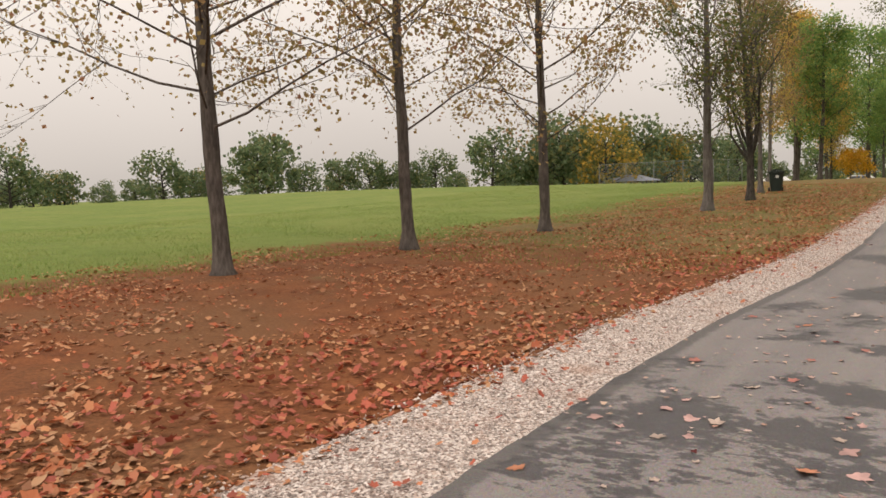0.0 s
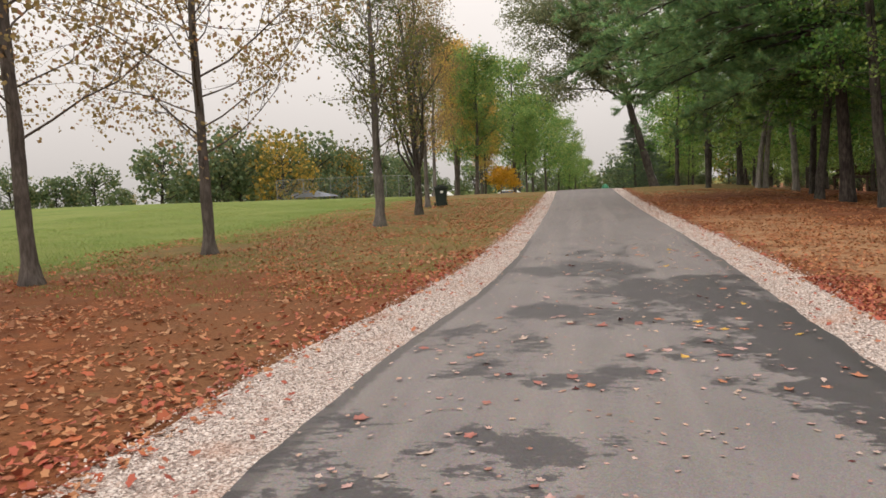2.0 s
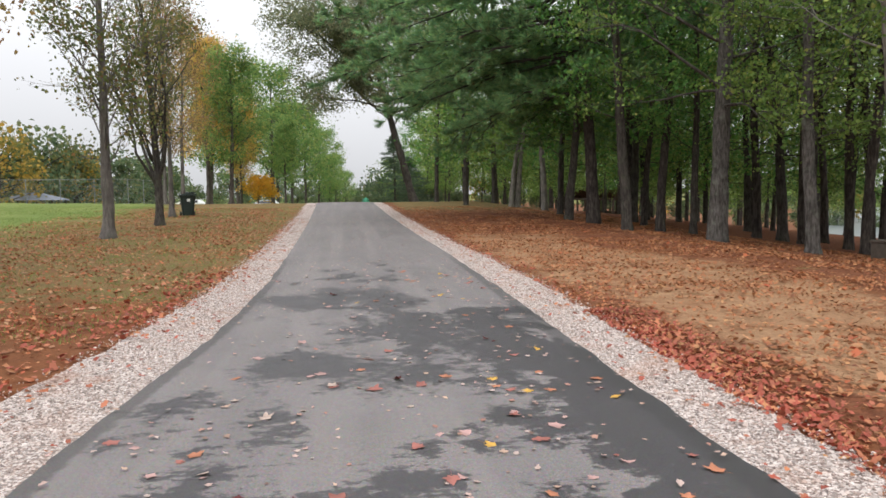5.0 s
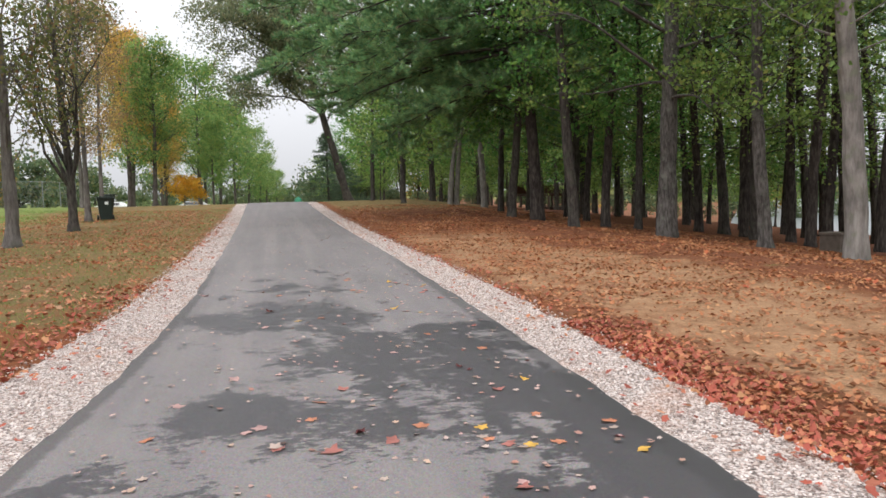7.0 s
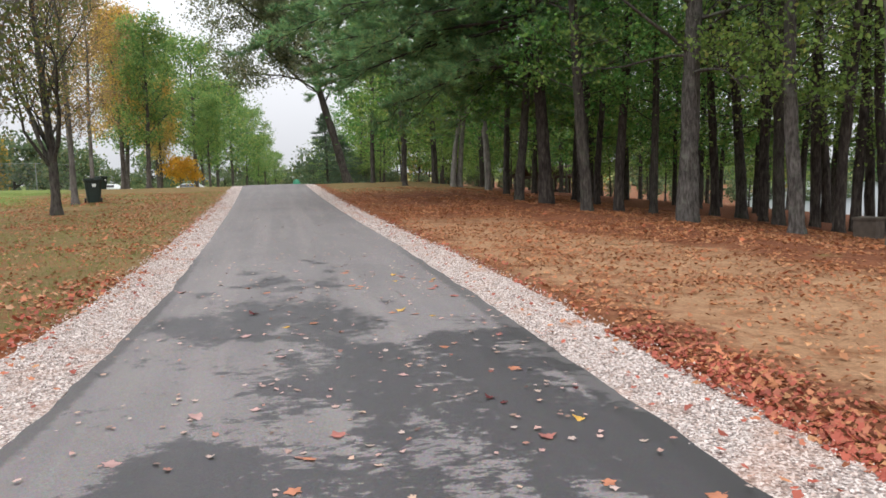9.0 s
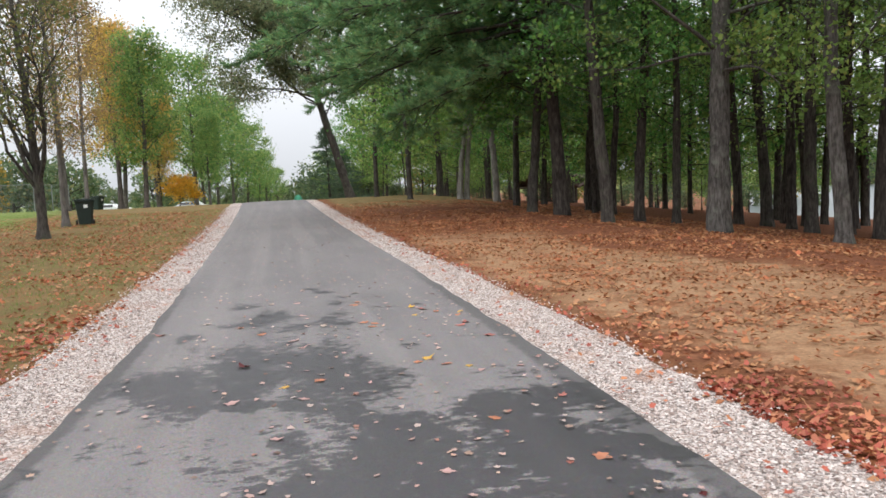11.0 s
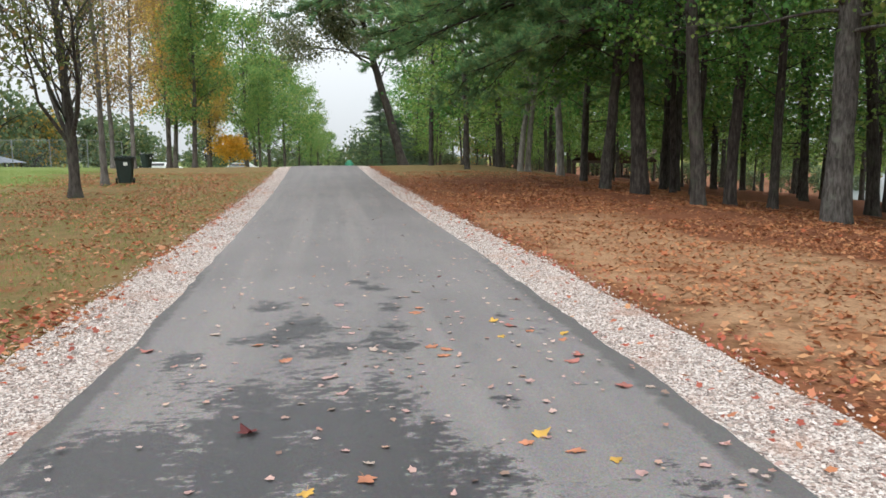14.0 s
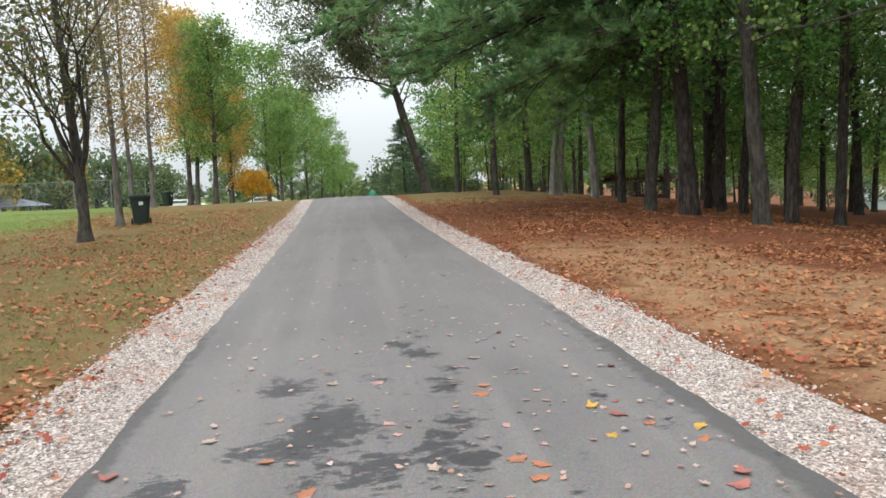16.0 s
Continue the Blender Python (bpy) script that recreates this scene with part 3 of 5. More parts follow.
tagged(new("water", mesh_from("water", [(30, -60, -2.05), (140, -60, -2.05), (140, 178, -2.05), (88, 132, -2.05), (37, 60, -2.05), (30, 40, -2.05)], [(0, 1, 2, 3, 4, 5)], LAKE)), "still grey lake water beyond the trees", "lake", kind="structure")

# ---- trees along the field ----
MAPLE = "slender grey-barked maple with sparse yellowing autumn leaves"
tree("maple_tree", 11, 11.0, 0.265, BARK_GREY, LEAF_TAN, MAPLE, -9.85, 7.85, group="row of trees", clear=2.4, limbs=46, reach=5.0, up=0.34, leaves=5, size=0.085, spread=0.28, thin=0.35, stout=0.12, kids=(5, 7), lean=(-0.01, 0))
tree("maple_tree", 12, 11.0, 0.25, BARK_GREY, LEAF_TAN, MAPLE, -9.5, 12.4, group="row of trees", clear=2.5, limbs=30, reach=4.2, up=0.42, leaves=4, size=0.09, spread=0.28, thin=0.2, stout=0.12, kids=(5, 7))
tree("maple_tree", 13, 10.5, 0.26, BARK_GREY, LEAF_TAN, MAPLE, -8.97, 17.6, group="row of trees", clear=2.4, limbs=32, reach=4.0, up=0.42, leaves=4, size=0.095, spread=0.28, thin=0.1, stout=0.12, kids=(5, 7), lean=(0.01, 0))
tree("sycamore_tree", 14, 10.0, 0.32, BARK_ASH, LEAF_OLIVE, "pale-barked young tree with thin olive foliage and bare twigs", -7.26, 26.8, group="row of trees", clear=2.2, limbs=38, reach=2.6, up=0.95, leaves=3, size=0.11, spread=0.22, thin=0.5, stout=0.12, kids=(5, 7))
tree("pear_tree", 15, 9.0, 0.31, BARK_DARK, LEAF_OLIVE, "dark-barked tree with upswept limbs and olive-brown foliage", -7.12, 32.7, group="row of trees", clear=1.75, limbs=26, reach=3.7, up=1.7, leaves=4, size=0.075, spread=0.26, thin=0.3, shape="flat", stout=0.2, kids=(5, 6), flare=0.45,
     extra=[(0.19, (-0.55, 0.2, 1.2), 5.5), (0.2, (0.5, -0.25, 1.3), 5.5), (0.21, (0.1, 0.6, 1.3), 5.0), (0.23, (-0.2, -0.6, 1.2), 5.0), (0.18, (-0.9, -0.3, 0.8), 4.5)])
birch = tree("birch_tree", 16, 11.0, 0.21, BARK_ASH, LEAF_TAN, "pale slim tree with thinning golden brown leaves", -8.0, 38.9, group="row of trees", clear=2.4, limbs=34, reach=2.4, up=1.0, leaves=3, size=0.10, spread=0.3, thin=0.45, stout=0.12, kids=(5, 6))
again(birch, -11.6, 53.9, 70, 1.15), again(birch, -10.4, 53.3, 200, 1.1)
gold = tree("golden_tree", 22, 12, 0.34, BARK_GREY, LEAF_GOLD, "tall tree with yellow and gold autumn foliage", -10.6, 64, group="trees by the drive", clear=2.8, limbs=40, reach=3.0, up=1.1, leaves=5, size=0.16, spread=0.36, thin=0.2, stout=0.12)
lime = tree("lime_green_tree", 23, 11, 0.32, BARK_GREY, LEAF_GREEN, "young tree with yellow-green leaves", -8.6, 62, group="trees by the drive", clear=2.6, limbs=34, reach=2.7, up=1.0, leaves=6, size=0.15, spread=0.32, thin=0.25, stout=0.12)
green = tree("green_tree", 21, 14, 0.42, BARK_GREY, LEAF_GREEN, "broad green tree beside the drive", -7.4, 84, group="trees by the drive", clear=2.6, limbs=36, reach=4.6, up=0.9, leaves=5, size=0.23, spread=0.4, thin=0.42, stout=0.12)
again(lime, -12.5, 76, 40, 1.2), again(gold, -10.0, 79, 90, 0.75), again(green, -12, 92, 130, 0.95), again(green, -6.2, 97, 210, 0.9), again(lime, -5.6, 78, 150, 0.7)
again(green, -5.0, 108, 30, 0.95), again(green, -3.6, 118, 260, 0.85), again(green, -9, 112, 100, 1.0), again(lime, -2.2, 128, 10, 0.8), again(green, -1.0, 138, 60, 0.7), again(green, 0.8, 152, 160, 0.55)
tree("orange_shrub", 24, 2.5, 0.09, BARK_GREY, LEAF_ORANGE, "small maple with vivid orange leaves", -8.4, 79, clear=0.9, limbs=15, reach=1.5, up=0.35, leaves=4, size=0.16, spread=0.22, thin=0.35, category="small tree")

# ---- the wood ----
oak = tree("oak_tree", 31, 16, 0.56, BARK_OAK, LEAF_LIME, "stout lichen-grey oak with a low crooked limb", 11.25, 24.8, clear=4.2, limbs=26, reach=4.4, up=0.2, leaves=5, size=0.115, spread=0.34, thin=0.1, stout=0.13, flare=0.3, layer=0.35,
           rise_bend=-0.01, extra=[(0.30, (-1, -0.35, 0.95), 5.0), (0.36, (1, -0.5, 0.2), 4.5), (0.27, (-0.3, -1, 0.1), 3.6), (0.29, (0.5, -1, 0.0), 3.6)], turn=0)
WOOD = "trees of the wood"
SPRAY = dict(group=WOOD, twig_levels=1, kids=(7, 9), stout=0.11, flare=0.28, layer=0.28, rise_bend=-0.02)
lime_wood = tree("hardwood_tree", 33, 17, 0.36, BARK_DARK, LEAF_LIME, "slim woodland tree with yellow-green leaves", 16.1, 27.3, clear=2.9, limbs=40, reach=3.4, up=0.2, leaves=9, size=0.125, spread=0.42, thin=0.12, **SPRAY)
deep_wood = tree("hardwood_tree", 34, 16, 0.35, BARK_DARK, LEAF_DEEP, "woodland tree with deep green leaves", 9.5, 27.7, clear=3.6, limbs=40, reach=2.6, up=0.25, leaves=11, size=0.13, spread=0.42, thin=0.1, lean=(-0.015, 0), bend=0.06, **SPRAY)
pale_wood = tree("beech_tree", 35, 16, 0.50, BARK_PALE, LEAF_LIME, "smooth pale-barked woodland tree", 12.67, 18.9, clear=4.6, limbs=34, reach=3.6, up=0.3, leaves=9, size=0.125, spread=0.42, thin=0.12, **SPRAY)
grey_wood = tree("hardwood_tree", 36, 16, 0.33, BARK_OAK, LEAF_LIME, "grey-barked woodland tree with yellow-green leaves", 12.3, 21.6, clear=3.2, limbs=38, reach=3.3, up=0.2, leaves=9, size=0.125, spread=0.42, thin=0.12, **SPRAY)
pine = tree("pine_tree", 32, 19, 0.33, BARK_PINE, NEEDLES, "tall straight pine with a bare dark trunk", 11.75, 30.1, group=WOOD, clear=7.5, limbs=30, reach=3.0, up=0.2, leaves=7, size=0.34, needle=True, twig_levels=1, kids=(9, 11), stout=0.12, flare=0.28)
far_lime = tree("hardwood_tree", 38, 16, 0.34, BARK_DARK, LEAF_LIME, "slim woodland tree with yellow-green leaves", 15.6, 42.3, clear=2.8, limbs=38, reach=3.4, up=0.2, leaves=4, size=0.225, spread=0.45, thin=0.1, **SPRAY)
far_deep = tree("hardwood_tree", 39, 16, 0.38, BARK_DARK, LEAF_DEEP, "woodland tree with deep green leaves", 14.1, 38.4, clear=3.0, limbs=38, reach=3.2, up=0.25, leaves=4, size=0.225, spread=0.45, thin=0.1, **SPRAY)

for k, (kind, x, y, s) in enumerate((
        (pine, 13.3, 35.3, 0.85), (deep_wood, 12.93, 29.8, 0.8), (deep_wood, 9.2, 33.5, 1.0), (pine, 12.8, 35.9, 0.7), (far_deep, 10.86, 40.2, 0.8),
        (pale_wood, 11.33, 44.8, 0.74), (pale_wood, 10.14, 46.4, 0.6), (pale_wood, 9.7, 46.2, 0.62), (far_lime, 7.1, 46.8, 0.8), (far_deep, 8.0, 52.0, 0.8), (far_deep, 5.95, 51.5, 0.72),
        (far_lime, 14.2, 45.5, 0.85), (pine, 17.3, 32.8, 1.05), (lime_wood, 18.0, 32.0, 1.1), (pine, 21.5, 35.6, 0.9), (far_lime, 25.0, 37.4, 0.95),
        (pine, 23.5, 33.9, 1.2), (pine, 27.8, 38.0, 1.2), (lime_wood, 26.0, 32.5, 1.05), (pine, 23.4, 43.7, 0.9), (far_lime, 25.9, 45.5, 0.8), (far_lime, 21.5, 43.1, 0.75),
        (far_deep, 22.5, 47.5, 0.8), (pine, 18.7, 24.6, 0.9), (lime_wood, 20.3, 26.0, 0.85), (pine, 17.4, 22.4, 1.0), (lime_wood, 22.4, 27.6, 1.0), (pine, 20.4, 21.8, 0.9), (grey_wood, 24.5, 24.0, 1.0),
        (pine, 17.8, 30.4, 1.0), (pine, 21.3, 34.0, 1.0), (pine, 17.9, 27.8, 1.0), (pine, 16.5, 25.1, 1.0), (pine, 18.2, 26.3, 1.0), (pine, 20.5, 28.2, 1.0), (pine, 18.7, 25.7, 1.0),
        # the wood carried on out of view, added to shade it from the right
        (lime_wood, 17.0, 16.0, 0.95), (pine, 20.0, 15.0, 1.0), (deep_wood, 15.5, 12.5, 1.0), (grey_wood, 19.0, 9.5, 1.0), (lime_wood, 23.5, 17.0, 1.0))):
    again(kind, x, y, k * 77, s)

under = tree("understory_tree", 37, 6.5, 0.10, BARK_DARK, LEAF_LIME, "small understory tree with yellow-green leaves", 17.5, 44.5, group="understory of the wood", clear=1.5, limbs=24, reach=2.0, up=0.35, leaves=5, size=0.15, spread=0.36, layer=0.3, twig_levels=1, kids=(6, 8), stout=0.16)
for k, (x, y) in enumerate(((21, 50), (26, 52), (34, 50), (24, 58), (29, 60), (18, 56), (15, 52), (12.5, 57), (14, 64), (19, 66), (24, 70), (34, 62), (10.5, 80), (14, 78), (18, 84), (23, 88), (11, 95),
                            # the ring of 16 is added, to screen bright open ground behind the trunks
                            (36, 57), (27, 66), (16, 72), (8.5, 56)) + tuple((100 * math.sin(radians(4 + 2.6 * j)) + 3 * math.sin(j * 2.3), 100 * math.cos(radians(4 + 2.6 * j)) + 5 * math.sin(j * 1.7)) for j in range(16))):
    again(under, x, y, k * 71, 0.85 + 0.35 * ((k * 0.37) % 1.0))
rng = random.Random(5)
placed = []
while len(placed) < 62:
    y = rng.uniform(38, 118)
    x = rng.uniform(7.5 + max(0, y - 60) * 0.03, 37)
    if any(math.hypot(x - a, y - b) < 2.1 for a, b in placed) or (x < 13 and y < 48) or math.hypot(x - 29.3, y - 83) < 5.0 or (x < 13 and 60 < y < 76):
        continue
    placed.append((x, y))
for k, (x, y) in enumerate(placed):
    again((far_lime, pine, far_deep, far_lime, far_deep)[k % 5], x, y, k * 53, rng.uniform(0.7, 1.05))


def leaning_oak():
    """A big old oak that leans over the drive, its thin crown spread wide."""
    tree("leaning_oak_tree", 41, 18, 0.66, BARK_DARK, LEAF_GREYGREEN, "big leaning oak with a wide thin grey-green crown", 5.86, 65.1, clear=6.6, limbs=22, reach=6.0, up=0.35, leaves=9, size=0.17, spread=0.42, twig_levels=2, kids=(8, 10), stout=0.12,
         lean=(-0.31, -0.03), shape="flat", flare=0.35, extra=[(0.42, (-1, 0.1, 0.75), 10.0), (0.5, (-0.9, -0.5, 0.8), 10.5), (0.56, (-1, 0.4, 0.6), 10.0), (0.40, (0.8, -0.2, 1.1), 7.0), (0.45, (-0.8, -0.3, 0.35), 8.5), (0.36, (0.5, 0.3, 1.0), 6.5), (0.6, (-1, -0.2, 0.4), 9.5)])


def brush(at, way, length, width, rng):
    """Needles that stand forward round their twig, each one thin triangle."""
    n = len(at)
    d = way * 0.95 + rng.normal(0, 0.5, (n, 3)) + (0, 0, 0.12)
    d /= np.linalg.norm(d, axis=1, keepdims=True)
    w = np.cross(d, rng.normal(0, 1, (n, 3)))
    w /= np.linalg.norm(w, axis=1, keepdims=True) + 1e-9
    L = length * rng.uniform(0.7, 1.2, (n, 1))
    return np.stack([at + w * width, at - w * width, at + d * L], 1).reshape(-1, 3), np.arange(3 * n).reshape(-1, 3)


def hero_pine(x, y):
    """A pine whose long drooping limbs reach out over the drive in tiers."""
    r, nr = random.Random(61), np.random.default_rng(61)
    root = thing("spreading_pine_tree", x, y, "big pine with long drooping needle-laden limbs over the drive", "tree")
    t = Tubes()
    line = wander(r, Vector((0, 0, -0.2)), Vector((-0.02, 0, 1)), 19, 14, 0.02, 0.03)
    t.add(line, [0.26 * (1 - k / 15.5) * (1.3 if k == 0 else 1) for k in range(15)], 12)
    child("trunk", t.mesh("trunk", BARK_PINE), root)
    tiers = ((5.9, 3.3, 6.2, 8, 145), (7.2, 4.4, 9.2, 8, 146), (8.4, 5.5, 11.2, 8, 148), (9.8, 7.0, 10.8, 7, 152), (11.4, 9.2, 9.8, 6, 160), (13.6, 12.4, 7.5, 6, 180))
    for z0, z1, far, count, mid in tiers:
        for k in range(count):
            swing = -75 + 150 * (k + r.uniform(0.2, 0.8)) / count
            if k == count - 1:
                swing = r.uniform(120, 240)
            a = radians(mid + swing)
            reach = far * max(0.42, math.cos(radians(swing)) ** 0.7 if abs(swing) < 80 else 0.4) * r.uniform(0.88, 1.04)
            start, _ = along(line, (z0 + r.uniform(-0.5, 0.6)) / 19)
            tip = Vector((math.cos(a) * reach, math.sin(a) * reach, z1 + r.uniform(-0.4, 0.9) + 0.12 * (far - reach)))
            knee = Vector((tip.x * 0.5, tip.y * 0.5, start.z + r.uniform(-0.5, 0.4)))
            p = []
            for n in range(13):
                u = n / 12
                q = start.lerp(knee, u).lerp(knee.lerp(tip, u), u)
                p.append(q + Vector((r.gauss(0, 0.06), r.gauss(0, 0.06), r.gauss(0, 0.05) + 0.35 * max(0, u - 0.75))))
            t, at, way = Tubes(), [], []
            t.add(p, [0.075 * (1 - n / 13.5) for n in range(13)], 6)
            many = max(14, int(reach * 2.6))
            for n in range(many):
                u = 0.2 + 0.79 * (n + r.random()) / many
                q, d = along(p, min(u, 0.999))
                side = Vector((-d.y, d.x, 0)).normalized() * (1 if n % 2 else -1)
                s = wander(r, q, d * 0.9 + side * r.uniform(0.5, 1.1) + Vector((0, 0, r.uniform(-0.25, 0.2))), r.uniform(1.0, 2.0) * (1.25 - 0.6 * u), 5, 0.09, 0.035)
                t.add(s, [0.018 * (1 - m / 6) + 0.003 for m in range(6)], 3)
                for m in range(6):
                    b, e = along(s, min(0.99, 0.22 + 0.15 * m))
                    w = wander(r, b, e + Vector((r.gauss(0, 0.55), r.gauss(0, 0.55), r.gauss(0.12, 0.22))), r.uniform(0.28, 0.5), 3, 0.08, 0.08)
                    t.add(w[::3], [0.006, 0.004], 3)
                    for c in range(4):
                        f, g = along(w, min(0.99, 0.25 + 0.25 * c))
                        at.append(f), way.append(g)
            limb = child("limb", t.mesh("limb", BARK_PINE), root)
            v, f = brush(np.repeat(np.array(at), 17, axis=0), np.repeat(np.array(way), 17, axis=0), 0.25, 0.014, nr)
            child("needles", mesh_from("needles", v, f, NEEDLES), limb, "long green pine needles")
    return root


leaning_oak()
hero_pine(9.79, 32.0)


def cedar(name, seed, x, y, high, wide, label):
    r, nr = random.Random(seed), np.random.default_rng(seed)
    root = thing(name, x, y, label, "tree")
    t = Tubes()
    line = wander(r, Vector((0, 0, -0.1)), Vector((0, 0, 1)), high, 8, 0.015, 0.02)
    t.add(line, [0.16 * (1 - k / 8.6) for k in range(9)], 8)
    child("trunk", t.mesh("trunk", BARK_DARK), root)
    t, sites = Tubes(), []
    for k in range(64):
        f = 0.06 + 0.92 * k / 64
        q, _ = along(line, f)
        a = k * 2.4
        p = wander(r, q, Vector((math.cos(a), math.sin(a), 0.05)), wide * (1.03 - f) * r.uniform(0.45, 1.25) + 0.15, 6, 0.06, -0.02)
        t.add(p, [0.03 * (1 - m / 7) for m in range(7)], 4)
        for m in range(14):
            b, d = along(p, 0.15 + 0.06 * m)
            for e in (-1, 1):
                sites.append(b + Vector((-d.y, d.x, 0)) * e * r.uniform(0.05, 0.55) * (1.1 - f) + Vector((0, 0, r.uniform(-0.15, 0.05))))
    child("branchwork", t.mesh("branchwork", BARK_DARK), root)
    v, f = tufts([s for s in sites if r.random() < 0.7], 9, 0.34, 0.022, nr, 0.5)
    child("crown", mesh_from("crown", v, f, NEEDLES_DARK), root)


cedar("cedar_tree", 71, 5.6, 84, 8.2, 5.0, "dark blue-green cedar with tiered boughs")
cedar("cedar_tree", 72, 7.8, 92, 6.6, 4.2, "dark blue-green cedar with tiered boughs")


# ---- the distant trees round the field ----
def far_tree(seed, high, wide, leaf, label, x, y):
    """A full round-headed tree, with its crown of leaf clumps in several uneven lobes."""
    r, nr = random.Random(seed), np.random.default_rng(seed)
    root = thing("distant_tree", x, y, label, "tree", "treeline beyond the field")
    t = Tubes()
    line = wander(r, Vector((0, 0, -0.3)), Vector((0, 0, 1)), high * 0.8, 6, 0.03, 0.03)
    t.add(line, [0.26 * (1 - k / 7) for k in range(7)], 7)
    child("trunk", t.mesh("trunk", BARK_DARK), root)
    t, sites = Tubes(), []
    for k in range(26):
        f = 0.2 + 0.78 * k / 26
        q, _ = along(line, min(0.98, f))
        a = k * 2.4 + r.random()
        g = math.sin(math.pi * (0.14 + 0.8 * f)) ** 0.7
        tip = Vector((math.cos(a) * wide * g, math.sin(a) * wide * g, high * (0.10 + 0.88 * f) + r.gauss(0, 0.4)))
        p = wander(r, q, tip - q, (tip - q).length * r.uniform(0.6, 0.95), 4, 0.08, 0.02)
        t.add(p, [0.08 * (1 - m / 5) + 0.01 for m in range(5)], 3)
        lobe = r.uniform(0.5, 1.3) * wide * 0.34
        for _ in range(30):
            d = Vector((r.gauss(0, 1), r.gauss(0, 1), r.gauss(0, 0.8))).normalized() * lobe * r.random() ** 0.4
            sites.append(p[-1] + d)
    child("branchwork", t.mesh("branchwork", BARK_DARK), root)
    v, f = foliage(sites, 2, 0.34, 0.48, nr)
    child("crown", mesh_from("crown", v, f, leaf), root)
    return root


fa = far_tree(81, 9, 4.2, LEAF_FAR, "full green tree far across the field", -100, 47)
fb = far_tree(82, 8, 3.6, LEAF_FAR, "full green tree far across the field", -75, 66)
fc = far_tree(83, 10, 4.6, LEAF_FARGOLD, "tree with green and yellow autumn foliage across the field", -41, 100)


def by_bearing(kind, deg, dist, size, k):
    a = radians(deg)
    return again(kind, dist * math.sin(a), dist * math.cos(a), k * 61, size)


TREELINE = ((-69, 120, 0.85), (-66, 118, 0.7), (-63.5, 120, 0.75), (-61.6, 117, 0.8), (-59.3, 140, 0.55), (-57.2, 135, 0.7), (-55.2, 118, 0.98), (-53.4, 125, 0.8), (-51.5, 122, 0.75),
            (-47.8, 108, 1.2), (-45.3, 112, 0.72), (-42.6, 120, 0.85), (-40.2, 120, 0.85), (-37.6, 121, 0.85), (-35.2, 121, 0.9), (-33.6, 140, 0.6), (-30.9, 108, 1.1), (-28.6, 112, 0.8), (-26.6, 110, 1.0))
for k, (deg, dist, s) in enumerate(TREELINE):
    by_bearing((fa, fb)[k % 2], deg, dist, s, k)
for k, (deg, dist, s) in enumerate(((-25.4, 112, 1.25), (-22.6, 124, 1.4), (-20.2, 126, 1.3), (-18.2, 130, 1.0))):
    by_bearing((fa, fc)[k % 2], deg, dist, s, k + 30)
for k in range(30):
    by_bearing((fb, fa, fb)[k % 3], -30 + k * 1.15 + 0.3 * math.sin(k * 5.0), 168 + 14 * math.sin(k * 1.9), 0.75 + 0.2 * math.sin(k * 3.7), k + 40)
for k in range(16):
    by_bearing((fb, fa, fc)[k % 3], -78 + k * 3.2, 205 + 12 * math.sin(k * 2.3), 0.72 + 0.2 * math.sin(k * 1.7), k + 70)
for k in range(34):
    again((fa, fb, fa)[k % 3], 119 + 2 * math.sin(k * 2.1), 52 + k * 5.4, k * 47, 0.8 + 0.22 * math.sin(k * 1.3))
for k in range(9):
    by_bearing((fa, fb, fc)[k % 3], 3 + k * 4.0, 128 + 12 * math.sin(k * 2.9), 0.9 + 0.2 * math.sin(k * 1.3), k + 90)


# shrunken trees added as a low hedge, so the strip beyond the wood stays dark
for k in range(18):
    by_bearing((fb, fa)[k % 2], 4.5 + k * 2.0, 93 + 4 * math.sin(k * 2.7), 0.36 + 0.08 * math.sin(k * 1.9), k + 110)
for k in range(9):
    by_bearing((fa, fb)[k % 2], -26.5 + k * 1.7, 142 + 8 * math.sin(k * 2.2), 1.2 + 0.2 * math.sin(k * 3.1), k + 140)


# ---- things on the grass ----
BIN_GREEN = plain_material("dark_green_plastic", (0.018, 0.032, 0.028), 0.45, vary=0.3)
BLACK = plain_material("black_rubber", (0.012, 0.012, 0.012), 0.6)
WHITE = plain_material("white_print", (0.7, 0.72, 0.7), 0.6, vary=0.1)
STEEL = plain_material("galvanised_steel", (0.27, 0.285, 0.29), 0.6, 0.2)
SLATE = plain_material("blue_grey_roof_sheet", (0.17, 0.19, 0.23), 0.5, vary=0.2)
TIMBER = plain_material("brown_stained_timber", (0.085, 0.06, 0.046), 0.8, vary=0.4, scale=6)
SHINGLE = plain_material("dark_shingles", (0.105, 0.068, 0.055), 0.9, vary=0.4, scale=5)
TENT = plain_material("green_tent_cloth", (0.05, 0.27, 0.16), 0.7, vary=0.15)
CAR_WHITE = plain_material("white_car_paint", (0.75, 0.76, 0.77), 0.25, vary=0.05)
GLASS = plain_material("dark_window_glass", (0.015, 0.018, 0.02), 0.08, vary=0.1)
CONCRETE = plain_material("weathered_concrete", (0.11, 0.088, 0.07), 0.9, vary=0.35, scale=5)


